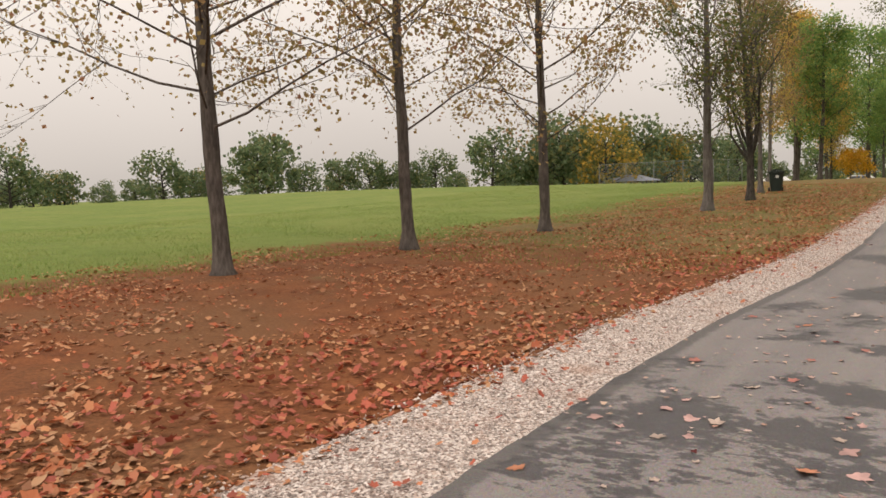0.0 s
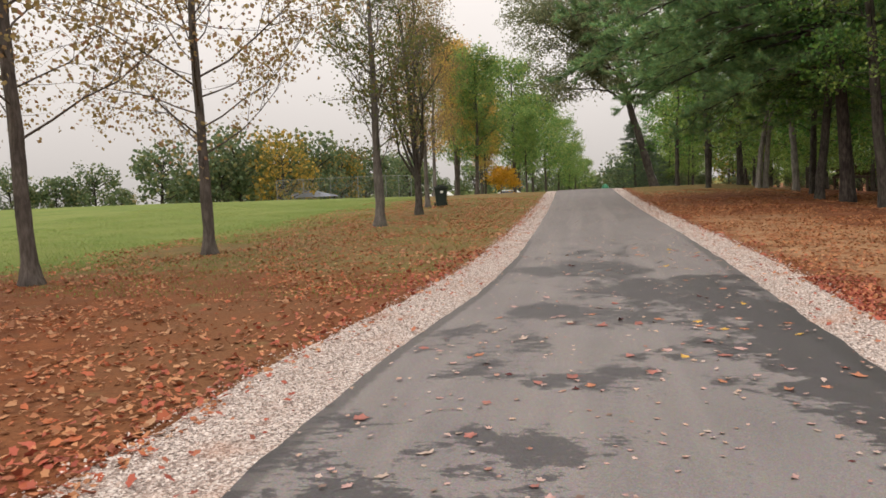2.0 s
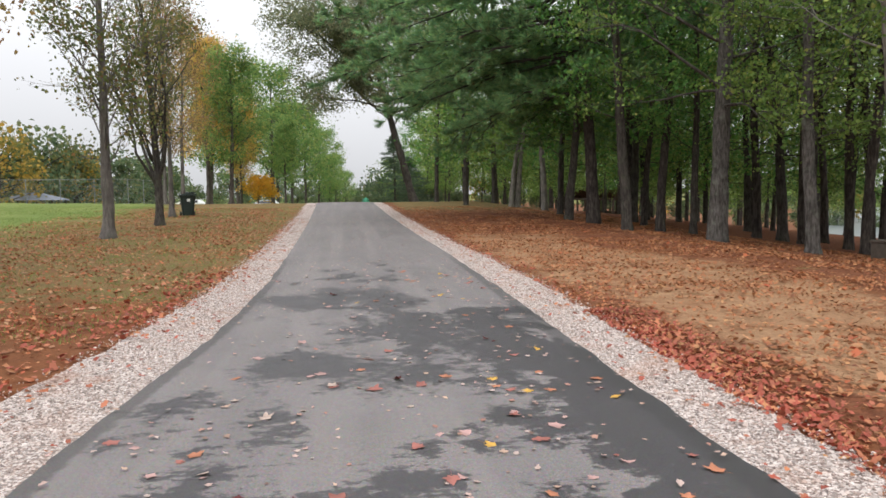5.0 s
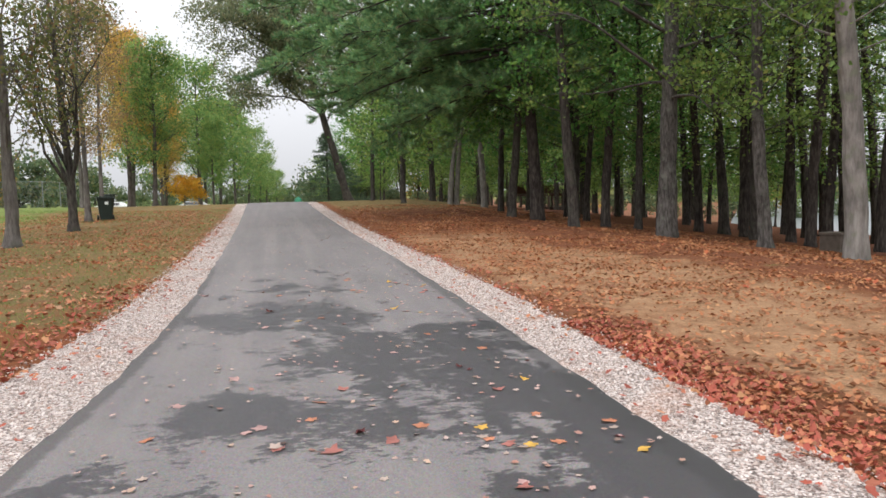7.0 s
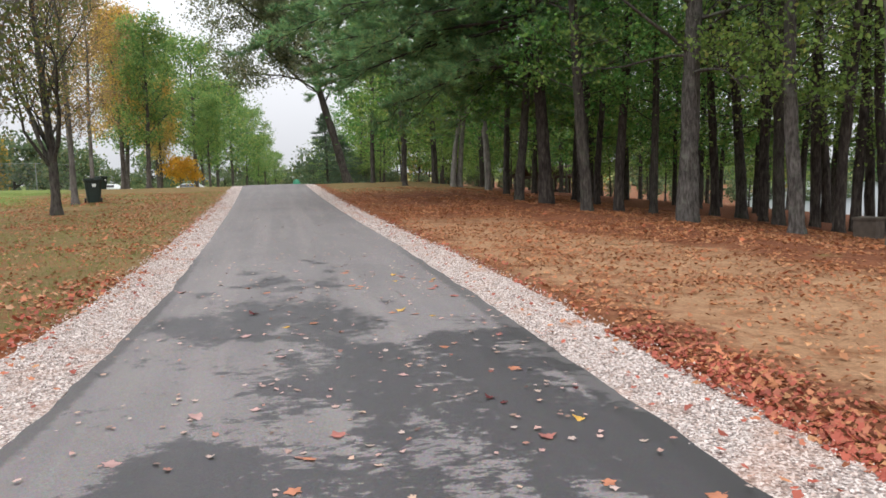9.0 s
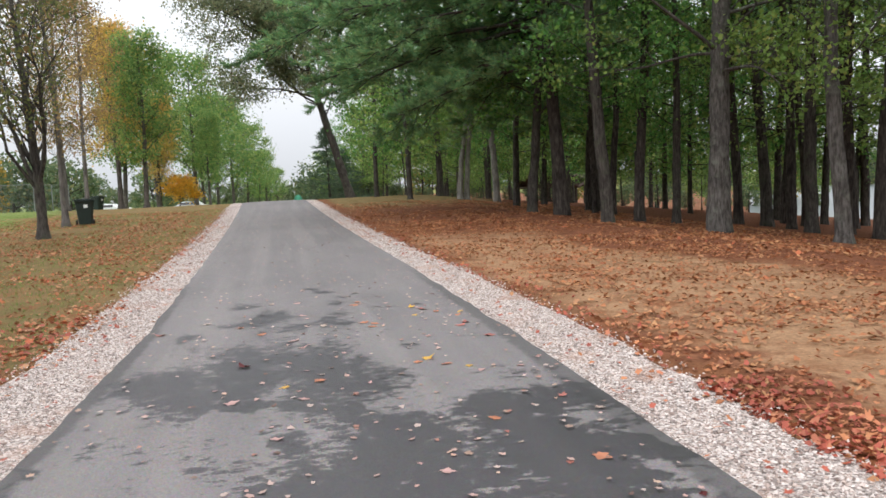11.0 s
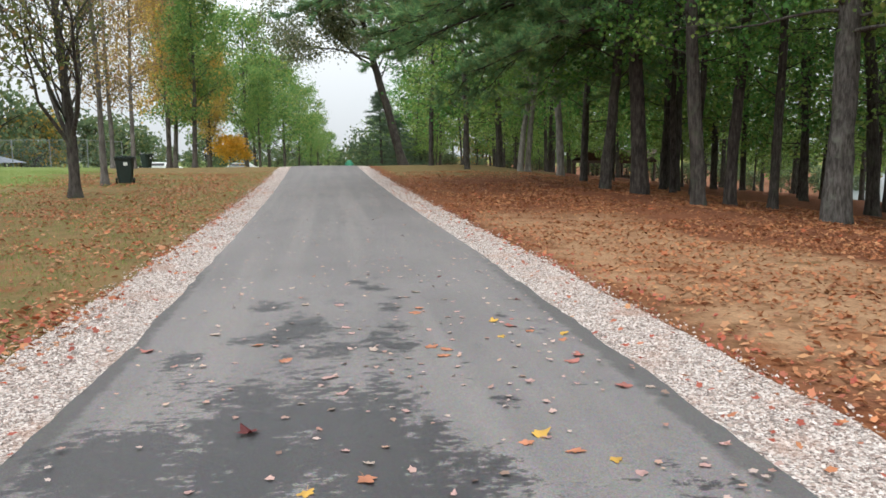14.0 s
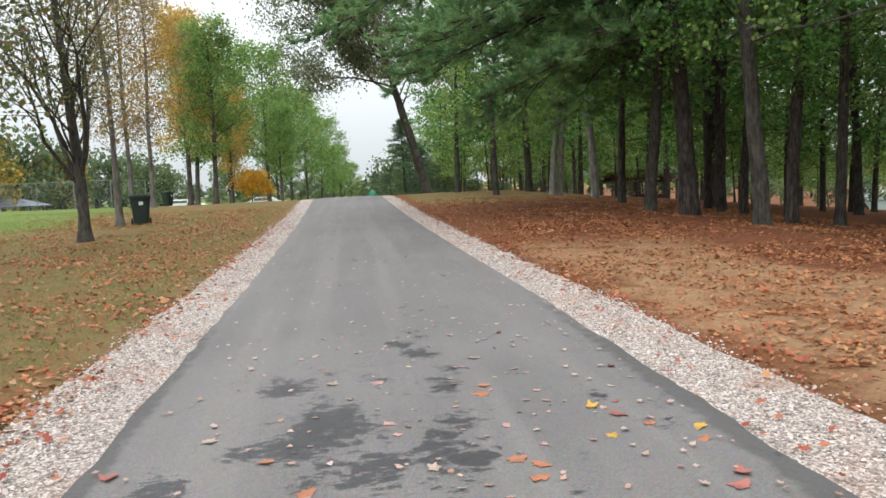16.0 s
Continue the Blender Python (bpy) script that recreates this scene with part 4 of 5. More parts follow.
def wheelie_bin(x, y, turn):
    root = thing("wheelie_bin", x, y, "dark green plastic wheelie bin standing on leafy grass", "waste bin", "wheelie bins", turn=turn)
    bm = bmesh.new()
    rings = ((0.04, 0.50, 0.52), (0.3, 0.55, 0.57), (0.86, 0.66, 0.69), (0.90, 0.72, 0.75), (0.95, 0.72, 0.75))
    loops = []
    for z, sx, sy in rings:
        q = []
        for k in range(16):
            a = 2 * math.pi * (k + 0.5) / 16
            c, s = math.cos(a), math.sin(a)
            w = 1 / (abs(c) ** 6 + abs(s) ** 6) ** (1 / 6)
            q.append(bm.verts.new((c * w * sx / 2, s * w * sy / 2, z)))
        loops.append(q)
    for a, b in zip(loops, loops[1:]):
        for k in range(16):
            bm.faces.new((a[k], a[(k + 1) % 16], b[(k + 1) % 16], b[k]))
    bm.faces.new(loops[0][::-1]), bm.faces.new(loops[-1])
    part("body", bm, BIN_GREEN, root)
    bm = bmesh.new()
    box(bm, 0, -0.01, 0.985, 0.76, 0.81, 0.05, 0.02)
    box(bm, 0, 0.0, 1.015, 0.56, 0.6, 0.035, 0.015)
    lid = part("lid", bm, BIN_GREEN, root)
    bm = rod(bmesh.new(), (-0.31, 0.42, 0.95), (0.31, 0.42, 0.95), 0.016)
    part("handle", bm, BIN_GREEN, root)
    for s in (-1, 1):
        bm = rod(bmesh.new(), (s * 0.27, 0.28, 0.11), (s * 0.34, 0.28, 0.11), 0.11, 16)
        part("wheel", bm, BLACK, root, "black rubber wheel")
    bm = box(bmesh.new(), 0.02, -0.343, 0.74, 0.14, 0.012, 0.12)
    part("printed_mark", bm, WHITE, root, "faded white printed panel")
    return root


first_bin = wheelie_bin(-7.35, 39.2, 15)
again(first_bin, -12.0, 63.5, 60)


def backstop(x, y, turn, long, high, bays):
    root = thing("chain_link_fence", x, y, "tall chain-link ballfield fence on steel posts", "fence", turn=turn)
    for k in range(bays + 1):
        part("post", rod(bmesh.new(), (long * k / bays, 0, -0.2), (long * k / bays, 0, high), 0.045), STEEL, root)
    for z in (0.1, high):
        part("rail", rod(bmesh.new(), (0, 0, z), (long, 0, z), 0.025, 6), STEEL, root)
    v, f = [], []

    def wire(x0, z0, x1, z1):
        i = len(v)
        v.extend([(x0, -0.004, z0), (x1, -0.004, z1), (x1 + 0.008, 0.004, z1), (x0 + 0.008, 0.004, z0)])
        f.append((i, i + 1, i + 2, i + 3))

    n = int((long + high) / 0.16)
    for k in range(n):
        a = k * 0.16
        for flip in (0, 1):
            x0, x1 = a - high, a
            z0, z1 = 0.1, high
            if x0 < 0:
                z0, x0 = 0.1 - x0 * (high - 0.1) / high, 0
            if x1 > long:
                z1, x1 = high - (x1 - long) * (high - 0.1) / high, long
            if z1 - z0 < 0.05:
                continue
            if flip:
                wire(long - x0, z0, long - x1, z1)
            else:
                wire(x0, z0, x1, z1)
    child("wire_mesh", mesh_from("wire_mesh", v, f, STEEL), root, "thin woven wire mesh")


backstop(-40, 95, 0, 15, 4.0, 4)
backstop(-25, 95, 75, 7, 4.0, 2)


def field_pavilion(x, y):
    root = thing("field_pavilion", x, y, "low pavilion with a blue-grey hipped metal roof", "pavilion")
    bm = bmesh.new()
    w, d, e, h2 = 3.4, 2.8, 1.9, 2.85
    a = [bm.verts.new(p) for p in ((-w, -d, e), (w, -d, e), (w, d, e), (-w, d, e))]
    b = [bm.verts.new(p) for p in ((-0.8, 0, h2), (0.8, 0, h2))]
    for q in ((a[0], a[1], b[1], b[0]), (a[2], a[3], b[0], b[1]), (a[1], a[2], b[1]), (a[3], a[0], b[0]), (a[3], a[2], a[1], a[0])):
        bm.faces.new(q)
    part("roof", bm, SLATE, root)
    for px in (-2.9, 0, 2.9):
        for py in (-2.3, 2.3):
            part("post", box(bmesh.new(), px, py, 0.9, 0.16, 0.16, 2.0), TIMBER, root)


field_pavilion(-38.4, 103)


def picnic_shelter(x, y, turn):
    root = thing("picnic_shelter", x, y, "open brown timber picnic shelter with a gabled roof", "shelter", turn=turn)
    w, d = 2.7, 3.8
    for s in (-1, 1):
        bm = bmesh.new()
        m = Matrix.Rotation(-s * radians(24), 4, "Y")
        box(bm, s * w * 0.52, 0, 2.62, w * 1.2, d * 2 + 0.8, 0.12, 0.02, m)
        part("roof_slope", bm, SHINGLE, root)
        for k in range(4):
            part("post", box(bmesh.new(), s * (w - 0.4), -d + 0.3 + k * (2 * d - 0.6) / 3, 1.05, 0.18, 0.18, 2.3, 0.01), TIMBER, root)
        part("beam", box(bmesh.new(), s * (w - 0.4), 0, 2.1, 0.14, 2 * d, 0.24, 0.01), TIMBER, root)
    for py in (-d + 0.1, d - 0.1):
        bm = bmesh.new()
        q = [bm.verts.new(p) for p in ((-w + 0.2, py - 0.05, 2.2), (w - 0.2, py - 0.05, 2.2), (0, py - 0.05, 3.25))]
        bm.faces.new(q)
        bmesh.ops.solidify(bm, geom=bm.faces[:], thickness=0.08)
        part("gable", bm, TIMBER, root)
    for k in (-2.4, 1.6):
        tb = thing("picnic_table", x + 0.4, y + k, "brown wooden picnic table under the shelter", "table", "picnic tables", turn=turn)
        part("tabletop", box(bmesh.new(), 0, 0, 0.74, 0.75, 1.8, 0.05, 0.01), TIMBER, tb)
        for s in (-1, 1):
            part("bench", box(bmesh.new(), s * 0.65, 0, 0.44, 0.26, 1.8, 0.05, 0.01), TIMBER, tb)
            part("leg", box(bmesh.new(), 0, s * 0.6, 0.36, 1.3, 0.08, 0.72, 0.01), TIMBER, tb)


picnic_shelter(29.3, 83, 20)


def dome_tent(x, y):
    root = thing("dome_tent", x, y, "small green dome tent beside the drive", "tent")
    bm = bmesh.new()
    bmesh.ops.create_uvsphere(bm, u_segments=16, v_segments=12, radius=1.0, matrix=Matrix.Diagonal((0.5, 0.6, 1.05, 1)))
    bmesh.ops.delete(bm, geom=[v for v in bm.verts if v.co.z < -0.05], context="VERTS")
    part("canopy", bm, TENT, root)
    for a in (45, 135):
        bm = bmesh.new()
        c, s = math.cos(radians(a)), math.sin(radians(a))
        pts = [(0.52 * c * math.cos(t), 0.62 * s * math.cos(t), 1.07 * math.sin(t)) for t in [math.pi * k / 10 for k in range(11)]]
        for p, q in zip(pts, pts[1:]):
            rod(bm, p, q, 0.012, 5)
        part("pole", bm, BLACK, root)


dome_tent(2.35, 82)


def car(x, y, turn, paint, label):
    root = thing("car", x, y, label, "car", "parked cars", turn=turn)
    prof = ((-2.2, 0.35), (-2.25, 0.75), (-1.9, 0.95), (-1.1, 1.02), (-0.55, 1.42), (0.95, 1.45), (1.75, 1.0), (2.2, 0.92), (2.25, 0.4))
    bm = bmesh.new()
    rows = [[bm.verts.new((s * (0.86 if z < 1.1 else 0.66), yy, z)) for yy, z in prof] for s in (-1, 1)]
    n = len(prof)
    for k in range(n):
        bm.faces.new((rows[0][k], rows[0][(k + 1) % n], rows[1][(k + 1) % n], rows[1][k]))
    bm.faces.new(rows[0][::-1]), bm.faces.new(rows[1])
    part("body", bm, paint, root)
    for s in (-1, 1):
        part("side_window", box(bmesh.new(), s * 0.79, 0.25, 1.2, 0.06, 1.9, 0.3, 0.02, Matrix.Rotation(-s * 0.45, 4, "Y")), GLASS, root)
        for yy in (-1.4, 1.4):
            wheel = part("wheel", rod(bmesh.new(), (s * 0.7, yy, 0.32), (s * 0.9, yy, 0.32), 0.32, 18), BLACK, root)
            part("rim", rod(bmesh.new(), (s * 0.89, yy, 0.32), (s * 0.915, yy, 0.32), 0.2, 12), STEEL, wheel)


car(-17.0, 92, 80, CAR_WHITE, "white parked car beyond the grass")
car(-8.6, 93, 85, CAR_WHITE, "white parked car beyond the grass")


def stone_block(x, y):
    root = thing("concrete_block", x, y, "weathered brown concrete block at the foot of a tree", "block", turn=25)
    bm = box(bmesh.new(), 0, 0, 0.2, 0.56, 0.56, 0.6, 0.03)
    part("body", bm, CONCRETE, root)
    part("cap", box(bmesh.new(), 0, 0, 0.53, 0.62, 0.62, 0.07, 0.02), CONCRETE, root)


stone_block(15.0, 22.3)


# ---- stones and leaves ----
def scatter_stones(seed, inner, outer, y0, y1, per_m2, small, big):
    r = np.random.default_rng(seed)
    n = int((y1 - y0) * 0.85 * per_m2)
    y = r.uniform(y0, y1, n)
    u = r.normal(0.5, 0.34, n)
    u = np.where(np.abs(u - 0.5) > 0.72, r.uniform(0, 1, n), u)
    x = inner(y) + (outer(y) - inner(y)) * u
    ok = (x < left_edge(y) + 0.05) | (x > right_edge(y) - 0.05)
    x, y = x[ok], y[ok]
    n = len(x)
    z = height(x, y) + 0.022
    base = np.array([(1, 0, 0), (-1, 0, 0), (0, 1, 0), (0, -1, 0), (0, 0, 0.75), (0, 0, -0.75)], float)
    faces = np.array([(0, 2, 4), (2, 1, 4), (1, 3, 4), (3, 0, 4), (2, 0, 5), (1, 2, 5), (3, 1, 5), (0, 3, 5)])
    s = (small + (big - small) * r.random(n) ** 2)[:, None, None]
    v = base[None] * r.uniform(0.55, 1.3, (n, 6, 1)) + r.normal(0, 0.18, (n, 6, 3))
    a = r.uniform(0, 2 * np.pi, n)
    c, sn = np.cos(a)[:, None], np.sin(a)[:, None]
    v = np.stack([v[..., 0] * c - v[..., 1] * sn, v[..., 0] * sn + v[..., 1] * c, v[..., 2]], -1) * s
    v += np.stack([x, y, z], -1)[:, None, :]
    f = (np.arange(n)[:, None, None] * 6 + faces[None]).reshape(-1, 3)
    return v.reshape(-1, 3), f


for inner, outer, seed in ((left_gravel, left_edge, 91), (right_edge, right_gravel, 92)):
    va, fa_ = scatter_stones(seed, inner, outer, 1.5, 20, 1100, 0.006, 0.017)
    vb, fb_ = scatter_stones(seed + 10, inner, outer, 20, 48, 260, 0.010, 0.022)
    tagged(new("gravel_stones", mesh_from("gravel_stones", np.vstack([va, vb]), np.vstack([fa_, fb_ + len(va)]), GRAVEL)), "pale crushed stones beside the asphalt", "gravel", kind="stuff")

def leaf_shape(r, curl):
    """A five-lobed leaf, roundish and a little torn, lightly curled."""
    n = 14
    v = [(0, 0, 0.0)]
    for k in range(n):
        a = 2 * math.pi * k / n
        rr = 0.40 + 0.10 * math.cos(5 * a) + 0.06 * math.cos(a) + r.gauss(0, 0.045)
        v.append((rr * math.cos(a), rr * math.sin(a) * 0.88, 0))
    ax, ay, b = r.uniform(-1, 1), r.uniform(-1, 1), r.uniform(0.15, 0.8) * curl
    return [(x, y, b * (x * x * ax + y * y * ay + 0.4 * (x * x + y * y)) + r.uniform(0, 0.025) * curl) for x, y, _ in v]


LEAF_FACES = [(0, 1 + k, 1 + (k + 1) % 14) for k in range(14)]


def litter(seed, x, y, size, lift, tilt=0.25, curl=1.0):
    """Many fallen leaves at the places given."""
    r, nr = random.Random(seed), np.random.default_rng(seed)
    shapes = np.array([leaf_shape(r, curl) for _ in range(12)])
    n = len(x)
    v = shapes[nr.integers(0, 12, n)] * (size * nr.uniform(0.6, 1.3, n))[:, None, None]
    a = nr.uniform(0, 2 * np.pi, n)
    c, s = np.cos(a)[:, None], np.sin(a)[:, None]
    X, Y = v[..., 0] * c - v[..., 1] * s, v[..., 0] * s + v[..., 1] * c
    tx, ty = nr.normal(0, tilt, n)[:, None], nr.normal(0, tilt, n)[:, None]
    Z = v[..., 2] + X * tx + Y * ty
    z0 = height(x, y) + lift
    P = np.stack([X + x[:, None], Y + y[:, None], Z - Z.min(1, keepdims=True) * 0.7 + z0[:, None]], -1)
    return P.reshape(-1, 3), (np.arange(n)[:, None, None] * 15 + np.array(LEAF_FACES)[None]).reshape(-1, 3)


def leaf_field(name, seed, n, place, size, material, label, lift=0.012, tilt=0.25):
    nr = np.random.default_rng(seed)
    x, y = place(nr, n)
    v, f = litter(seed, x, y, size, lift, tilt)
    tagged(new(name, mesh_from(name, v, f, material)), label, "leaves", kind="stuff")


def clumped(place, scale=0.55, keep=0.25):
    """The same scatter, thinned into drifts and bare patches."""
    def put(nr, n):
        x, y = place(nr, int(n * 1.9))
        w = np.array([noise.noise((a * scale, b * scale * 0.7, 2.0)) + 0.6 * noise.noise((a * 2.1, b * 2.1, 5.0)) for a, b in zip(x, y)])
        ok = nr.random(len(x)) < np.clip(0.5 + 1.5 * w, 0.08, 1.0)
        return x[ok][:n], y[ok][:n]
    return put


def left_verge(nr, n):
    y = np.where(nr.random(n) < 0.14, nr.uniform(-9, 1.5, n), 1.0 + 44 * nr.random(n) ** 1.5)
    x = left_gravel(y) + 0.22 - 10.5 * nr.random(n) ** 1.15
    return x, y


def left_red(nr, n):
    y = np.concatenate([nr.uniform(1.2, 5.2, n // 2), nr.uniform(3, 17, n - n // 2)])
    k = np.concatenate([np.abs(nr.normal(0.9, 0.9, n // 2)), np.abs(nr.normal(0, 0.45, n - n // 2))])
    return left_gravel(y) - k, y


def right_red(nr, n):
    y = 2.5 + np.where(nr.random(n) < 0.85, 9.5 * nr.random(n), 24 * nr.random(n))
    return right_gravel(y) + np.abs(nr.normal(0.0, 0.36, n) + 0.05) - 0.06 + 0.04 * (y > 13), y


def right_verge(nr, n):
    y = np.where(nr.random(n) < 0.14, nr.uniform(-9, 6, n), 5.0 + 40 * nr.random(n) ** 1.2)
    return right_gravel(y) - 0.2 + 13 * nr.random(n) ** 0.72, y


def on_gravel(nr, n):
    y = 2 + 34 * nr.random(n) ** 1.3
    left = nr.random(n) < 0.5
    u = nr.random(n)
    return np.where(left, left_gravel(y) + (left_edge(y) - left_gravel(y)) * u ** 1.5, right_edge(y) + (right_gravel(y) - right_edge(y)) * u), y


leaf_field("leaf_litter", 101, 5200, clumped(left_verge), 0.095, FALLEN, "brown and tan fallen leaves on bare earth")
leaf_field("leaf_litter", 102, 1500, left_red, 0.066, FALLEN_RED, "red fallen leaves heaped along the gravel", 0.02, 0.4)
leaf_field("leaf_litter", 103, 5200, right_red, 0.047, FALLEN_RED, "red and orange fallen leaves banked along the gravel", 0.02, 0.4)
leaf_field("leaf_litter", 104, 4500, clumped(right_verge), 0.09, FALLEN, "brown and rust fallen leaves under the trees")


def flat_litter(name, seed, n, place, size, material, label):
    """Small curled leaves and scraps that cover the earth, each a folded blade."""
    nr = np.random.default_rng(seed)
    x, y = place(nr, n)
    n = len(x)
    a, L = nr.uniform(0, 2 * np.pi, n), size * nr.uniform(0.5, 1.4, n)
    u = np.stack([np.cos(a), np.sin(a), nr.normal(0, 0.25, n)], -1) * L[:, None]
    w = np.stack([-np.sin(a), np.cos(a), nr.normal(0, 0.4, n)], -1) * (L * nr.uniform(0.2, 0.45, n))[:, None]
    p = np.stack([x, y, height(x, y) + 0.022], -1)
    lift = np.array((0, 0, 1.0)) * (L * nr.uniform(-0.05, 0.25, n))[:, None]
    v = np.stack([p - u * 0.5, p + w + lift, p + u * 0.5, p - w + lift], 1).reshape(-1, 3)
    tagged(new(name, mesh_from(name, v, np.arange(4 * n).reshape(-1, 4), material)), label, "leaves", kind="stuff")


flat_litter("leaf_scraps", 106, 34000, clumped(left_verge), 0.055, FALLEN, "small brown leaf scraps covering the bare earth")
flat_litter("leaf_scraps", 107, 56000, clumped(right_verge), 0.068, FALLEN_RUST, "rust-brown leaf scraps and needles under the wood")


def sandy_strip(nr, n):
    y = 4.0 + 26 * nr.random(n) ** 1.2
    return right_gravel(y) + 0.2 + 5.2 * nr.random(n), y


flat_litter("leaf_scraps", 108, 17000, clumped(sandy_strip, 0.9), 0.05, FALLEN_RUST, "thin scatter of rusty leaf scraps on sandy earth")


def upper_verge(nr, n):
    y = nr.uniform(13, 46, n)
    return left_gravel(y) + 0.1 - 8.0 * nr.random(n) ** 0.9, y


flat_litter("leaf_scraps", 109, 9000, clumped(upper_verge, 0.7), 0.06, FALLEN, "brown leaf scraps drifted over the thin grass")
leaf_field("leaf_litter", 105, 1000, on_gravel, 0.055, FALLEN_RED, "red fallen leaves on pale crushed stone", 0.045, 0.3)


def grass_patch(seed, n, place, high, material, label):
    nr = np.random.default_rng(seed)
    x, y = place(nr, n)
    z = height(x, y) - 0.005
    a = nr.uniform(0, 2 * np.pi, n)
    w = 0.006
    L = high * nr.uniform(0.5, 1.3, n)
    lean = nr.normal(0, 0.5, (n, 2)) * L[:, None]
    p = np.stack([x, y, z], -1)
    d = np.stack([np.cos(a) * w, np.sin(a) * w, 0 * a], -1)
    tip = p + np.stack([lean[:, 0], lean[:, 1], L], -1)
    v = np.stack([p - d, p + d, tip], 1).reshape(-1, 3)
    tagged(new("grass", mesh_from("grass", v, np.arange(3 * n).reshape(-1, 3), material)), label, "grass", kind="stuff")


def field_place(nr, n):
    y = nr.uniform(3, 48, n)
    return -9.5 - 0.1 * np.clip(18 - y, 0, 20) - 17 * nr.random(n) ** 1.4, y


def verge_place(nr, n):
    y = nr.uniform(11, 46, n)
    return left_gravel(y) - 0.3 - 7 * nr.random(n), y


grass_patch(111, 90000, field_place, 0.06, GRASS, "short mown green grass of the field")
grass_patch(112, 30000, verge_place, 0.05, GRASS, "thin grass among fallen leaves on the verge")

# leaves lying singly on the asphalt
r = random.Random(121)


def lobed_leaf(curl):
    """A maple leaf with five pointed lobes and a short stalk, lightly curled."""
    v = [(0, 0, 0.0)]
    lobe = [r.uniform(0.72, 1.12) for _ in range(5)]
    for k in range(20):
        a = 2 * math.pi * k / 20
        rr = (0.54, 0.41, 0.33, 0.41)[k % 4] * lobe[((k + 2) // 4) % 5] * (1.0 - 0.22 * abs(math.sin(a / 2)) ** 3) + r.gauss(0, 0.03)
        v.append((rr * math.cos(a), rr * math.sin(a) * 0.92, 0))
    ax, ay, b = r.uniform(-1, 1), r.uniform(-1, 1), r.uniform(0.15, 0.8) * curl
    v = [(x, y, b * (x * x * ax + y * y * ay + 0.5 * (x * x + y * y)) + r.uniform(0, 0.02) * curl) for x, y, _ in v]
    return v + [(-0.3, 0.012, 0.004), (-0.3, -0.012, 0.004), (-0.78, 0.0, 0.03)]


LOBED_FACES = [(0, 1 + k, 1 + (k + 1) % 20) for k in range(20)] + [(21, 22, 23)]
# pink and tan are lightened in colour, standing for glints on wet leaves
LEAF_TONES = [leaf_material("road_leaf_" + n, [(0.0, c), (1.0, tuple(k * 0.75 for k in c))], 0.12, True) for n, c in
              (("pink", (0.54, 0.33, 0.30)), ("red", (0.42, 0.16, 0.13)), ("orange", (0.56, 0.23, 0.13)), ("yellow", (0.64, 0.38, 0.08)), ("maroon", (0.13, 0.03, 0.03)), ("tan", (0.48, 0.37, 0.31)))]
LEAF_SETS = [[mesh_from("fallen_leaf", lobed_leaf(2.2 if m is LEAF_TONES[4] else 0.7), LOBED_FACES, m) for _ in range(5)] for m in LEAF_TONES]
TONE_WORDS = ("pale pink", "dull red", "orange", "yellow", "dark maroon curled", "pale tan")


def road_leaf(x, y, tone, s):
    u = (x - left_edge(y)) / (right_edge(y) - left_edge(y))
    c = 1 - (2 * u - 1) ** 2
    ob = new("fallen_leaf", LEAF_SETS[tone][r.randrange(5)])
    ob.matrix_world = pose(x, y, ground_at(x, y) + 0.035 + 0.02 * c + 0.004, r.gauss(0, 5), r.gauss(0, 5), r.uniform(0, 360)) @ Matrix.Scale(s, 4)
    tagged(ob, TONE_WORDS[tone] + " fallen leaf lying on the asphalt", "leaf", "leaves on the drive")


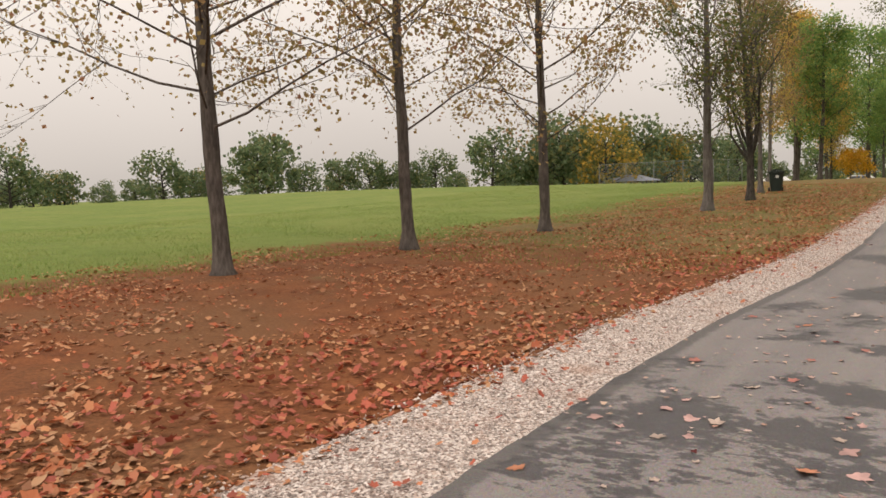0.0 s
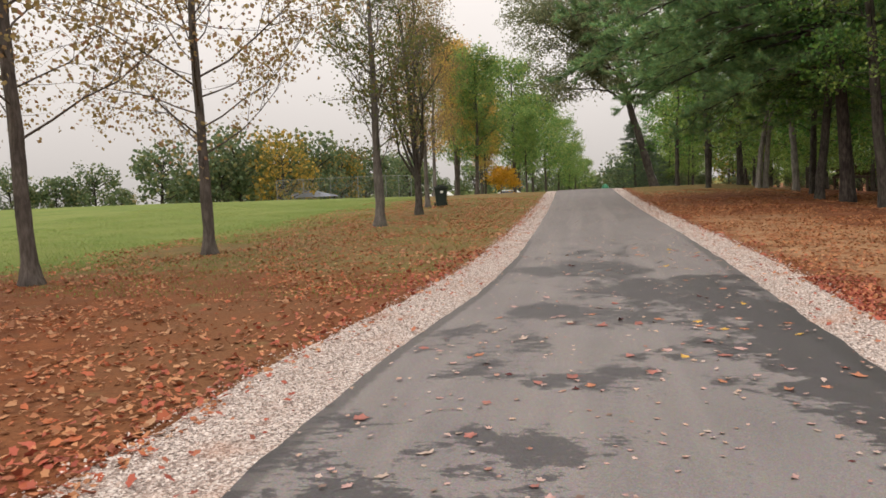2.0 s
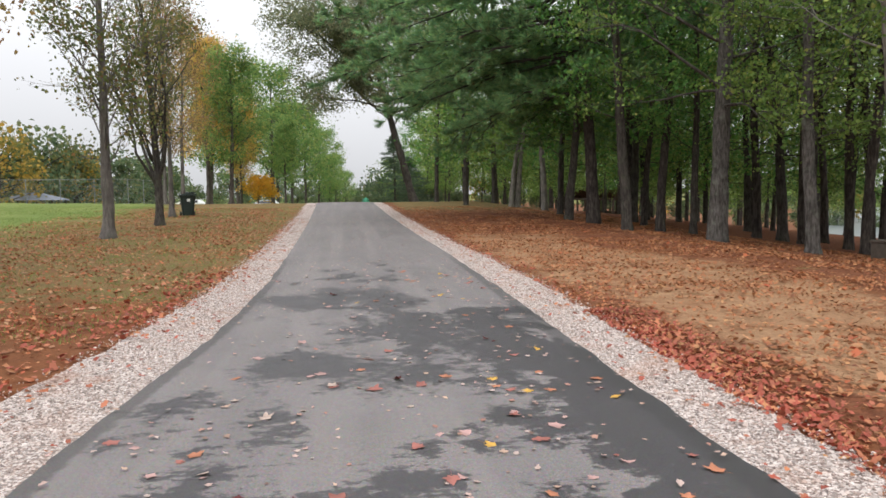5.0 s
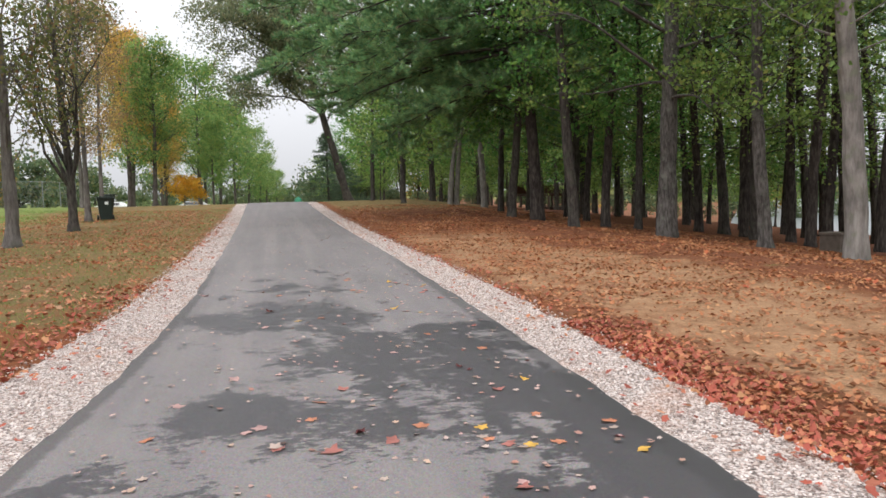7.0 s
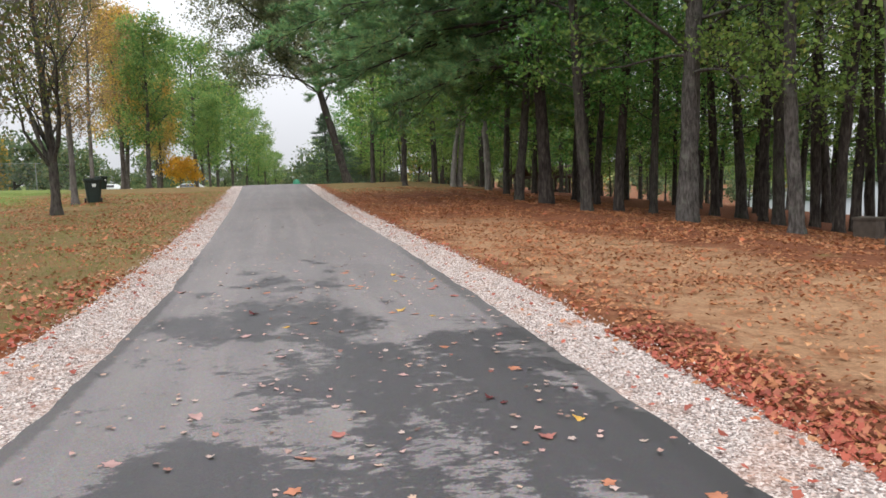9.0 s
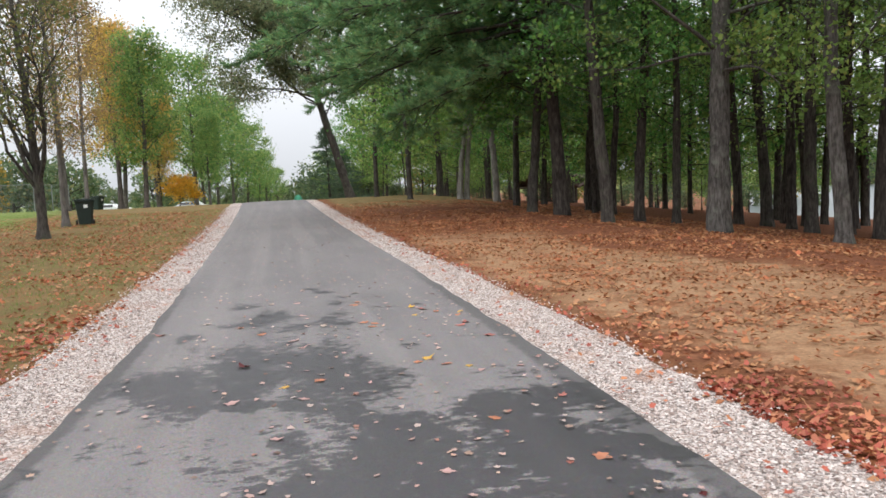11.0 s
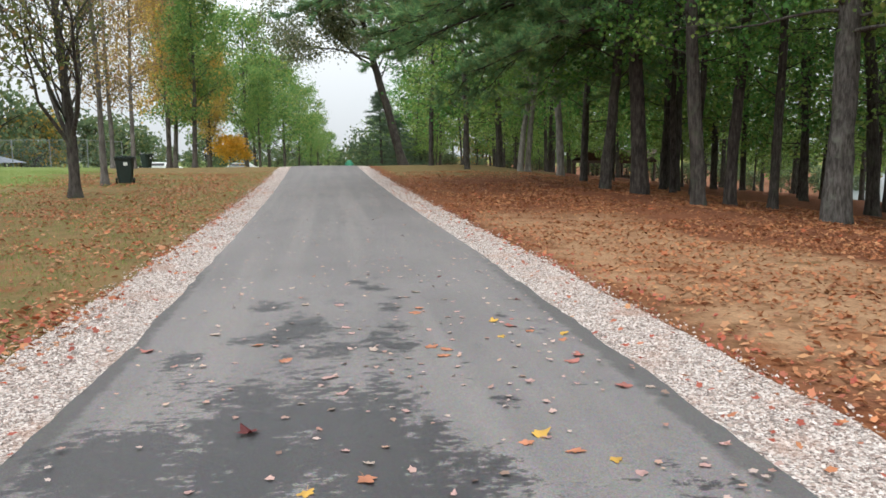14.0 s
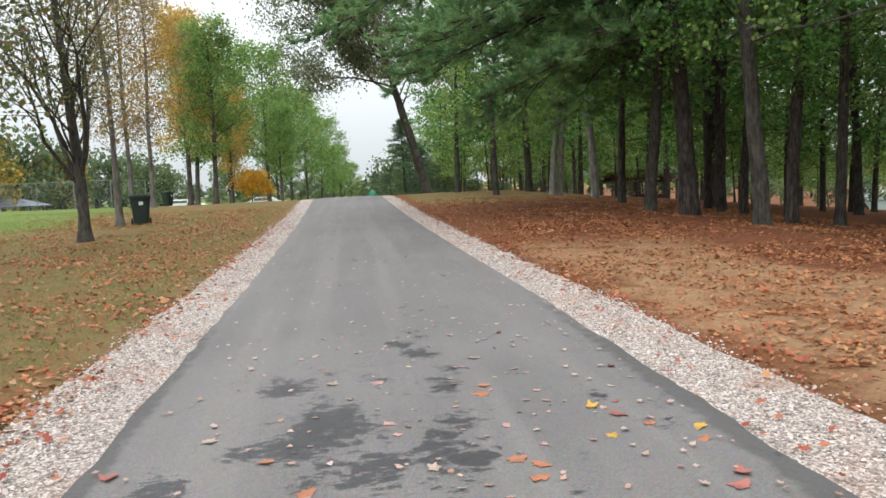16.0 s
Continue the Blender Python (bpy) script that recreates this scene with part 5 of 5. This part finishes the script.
LEAVES_MIDDLE = ((-0.08, 8.59, 1), (-0.37, 8.72, 1), (0.85, 8.77, 3), (0.50, 8.89, 2), (0.83, 8.55, 2), (1.21, 8.40, 2), (0.92, 8.44, 1), (1.03, 8.39, 3), (1.60, 8.17, 3), (1.66, 8.68, 2), (-0.15, 9.21, 2), (-0.47, 9.13, 0), (-0.56, 9.07, 0), (-1.14, 9.13, 2), (-1.04, 9.80, 0), (0.11, 9.87, 1), (1.20, 9.56, 1), (1.49, 9.78, 3), (1.26, 8.93, 2), (-0.34, 10.46, 0), (-0.06, 9.58, 2), (0.29, 8.66, 1), (0.12, 8.86, 4), (0.65, 10.96, 0), (1.47, 10.92, 2), (-0.17, 11.74, 0), (-0.68, 10.44, 0))
LEAVES_UPPER = ((0.83, 14.99, 2), (1.72, 14.70, 1), (0.81, 16.41, 2), (1.04, 13.32, 3), (1.15, 13.10, 2), (0.06, 14.13, 0), (-0.01, 14.46, 0), (1.78, 14.00, 1), (0.95, 13.23, 2), (1.31, 12.97, 3), (-0.11, 12.86, 3), (-0.47, 12.58, 0), (1.13, 11.67, 2), (-0.41, 13.59, 4), (0.15, 12.95, 2), (0.02, 12.5, 0))
LEAVES_TOP = ((-0.30, 14.92, 2), (0.79, 14.84, 2), (0.73, 15.08, 2), (-0.51, 15.36, 2), (1.64, 14.57, 1), (1.47, 15.63, 1), (1.36, 15.80, 3), (1.59, 15.44, 2), (1.82, 15.34, 3), (1.32, 15.30, 3), (0.77, 16.21, 2), (0.88, 17.17, 5), (-0.36, 17.63, 5), (0.11, 16.67, 0), (-0.20, 16.74, 5), (0.14, 15.78, 0), (0.32, 15.06, 5), (-0.88, 15.77, 5), (-1.31, 15.37, 1), (1.76, 15.15, 2))
for x, y, tone in LEAVES_START + LEAVES_LOW + LEAVES_MIDDLE + LEAVES_UPPER + LEAVES_TOP:
    road_leaf(x, y, tone, r.uniform(0.09, 0.145))
for k in range(170):
    y = 3.0 + 17 * r.random() ** 1.15
    u = r.random() ** 0.72
    x = float(left_edge(y) + (right_edge(y) - left_edge(y)) * (0.03 + 0.94 * u))
    road_leaf(x, y, r.choice((0, 0, 0, 0, 1, 5, 5, 5, 5, 0, 4)), r.uniform(0.03, 0.085))


def far_on_road(nr, n):
    y = 4 + 36 * nr.random(n) ** 1.2
    return left_edge(y) + (right_edge(y) - left_edge(y)) * nr.random(n) ** 0.85, y


leaf_field("leaf_litter", 131, 1500, far_on_road, 0.045, FALLEN_PALE, "small pale leaves strewn over the asphalt", 0.058, 0.12)
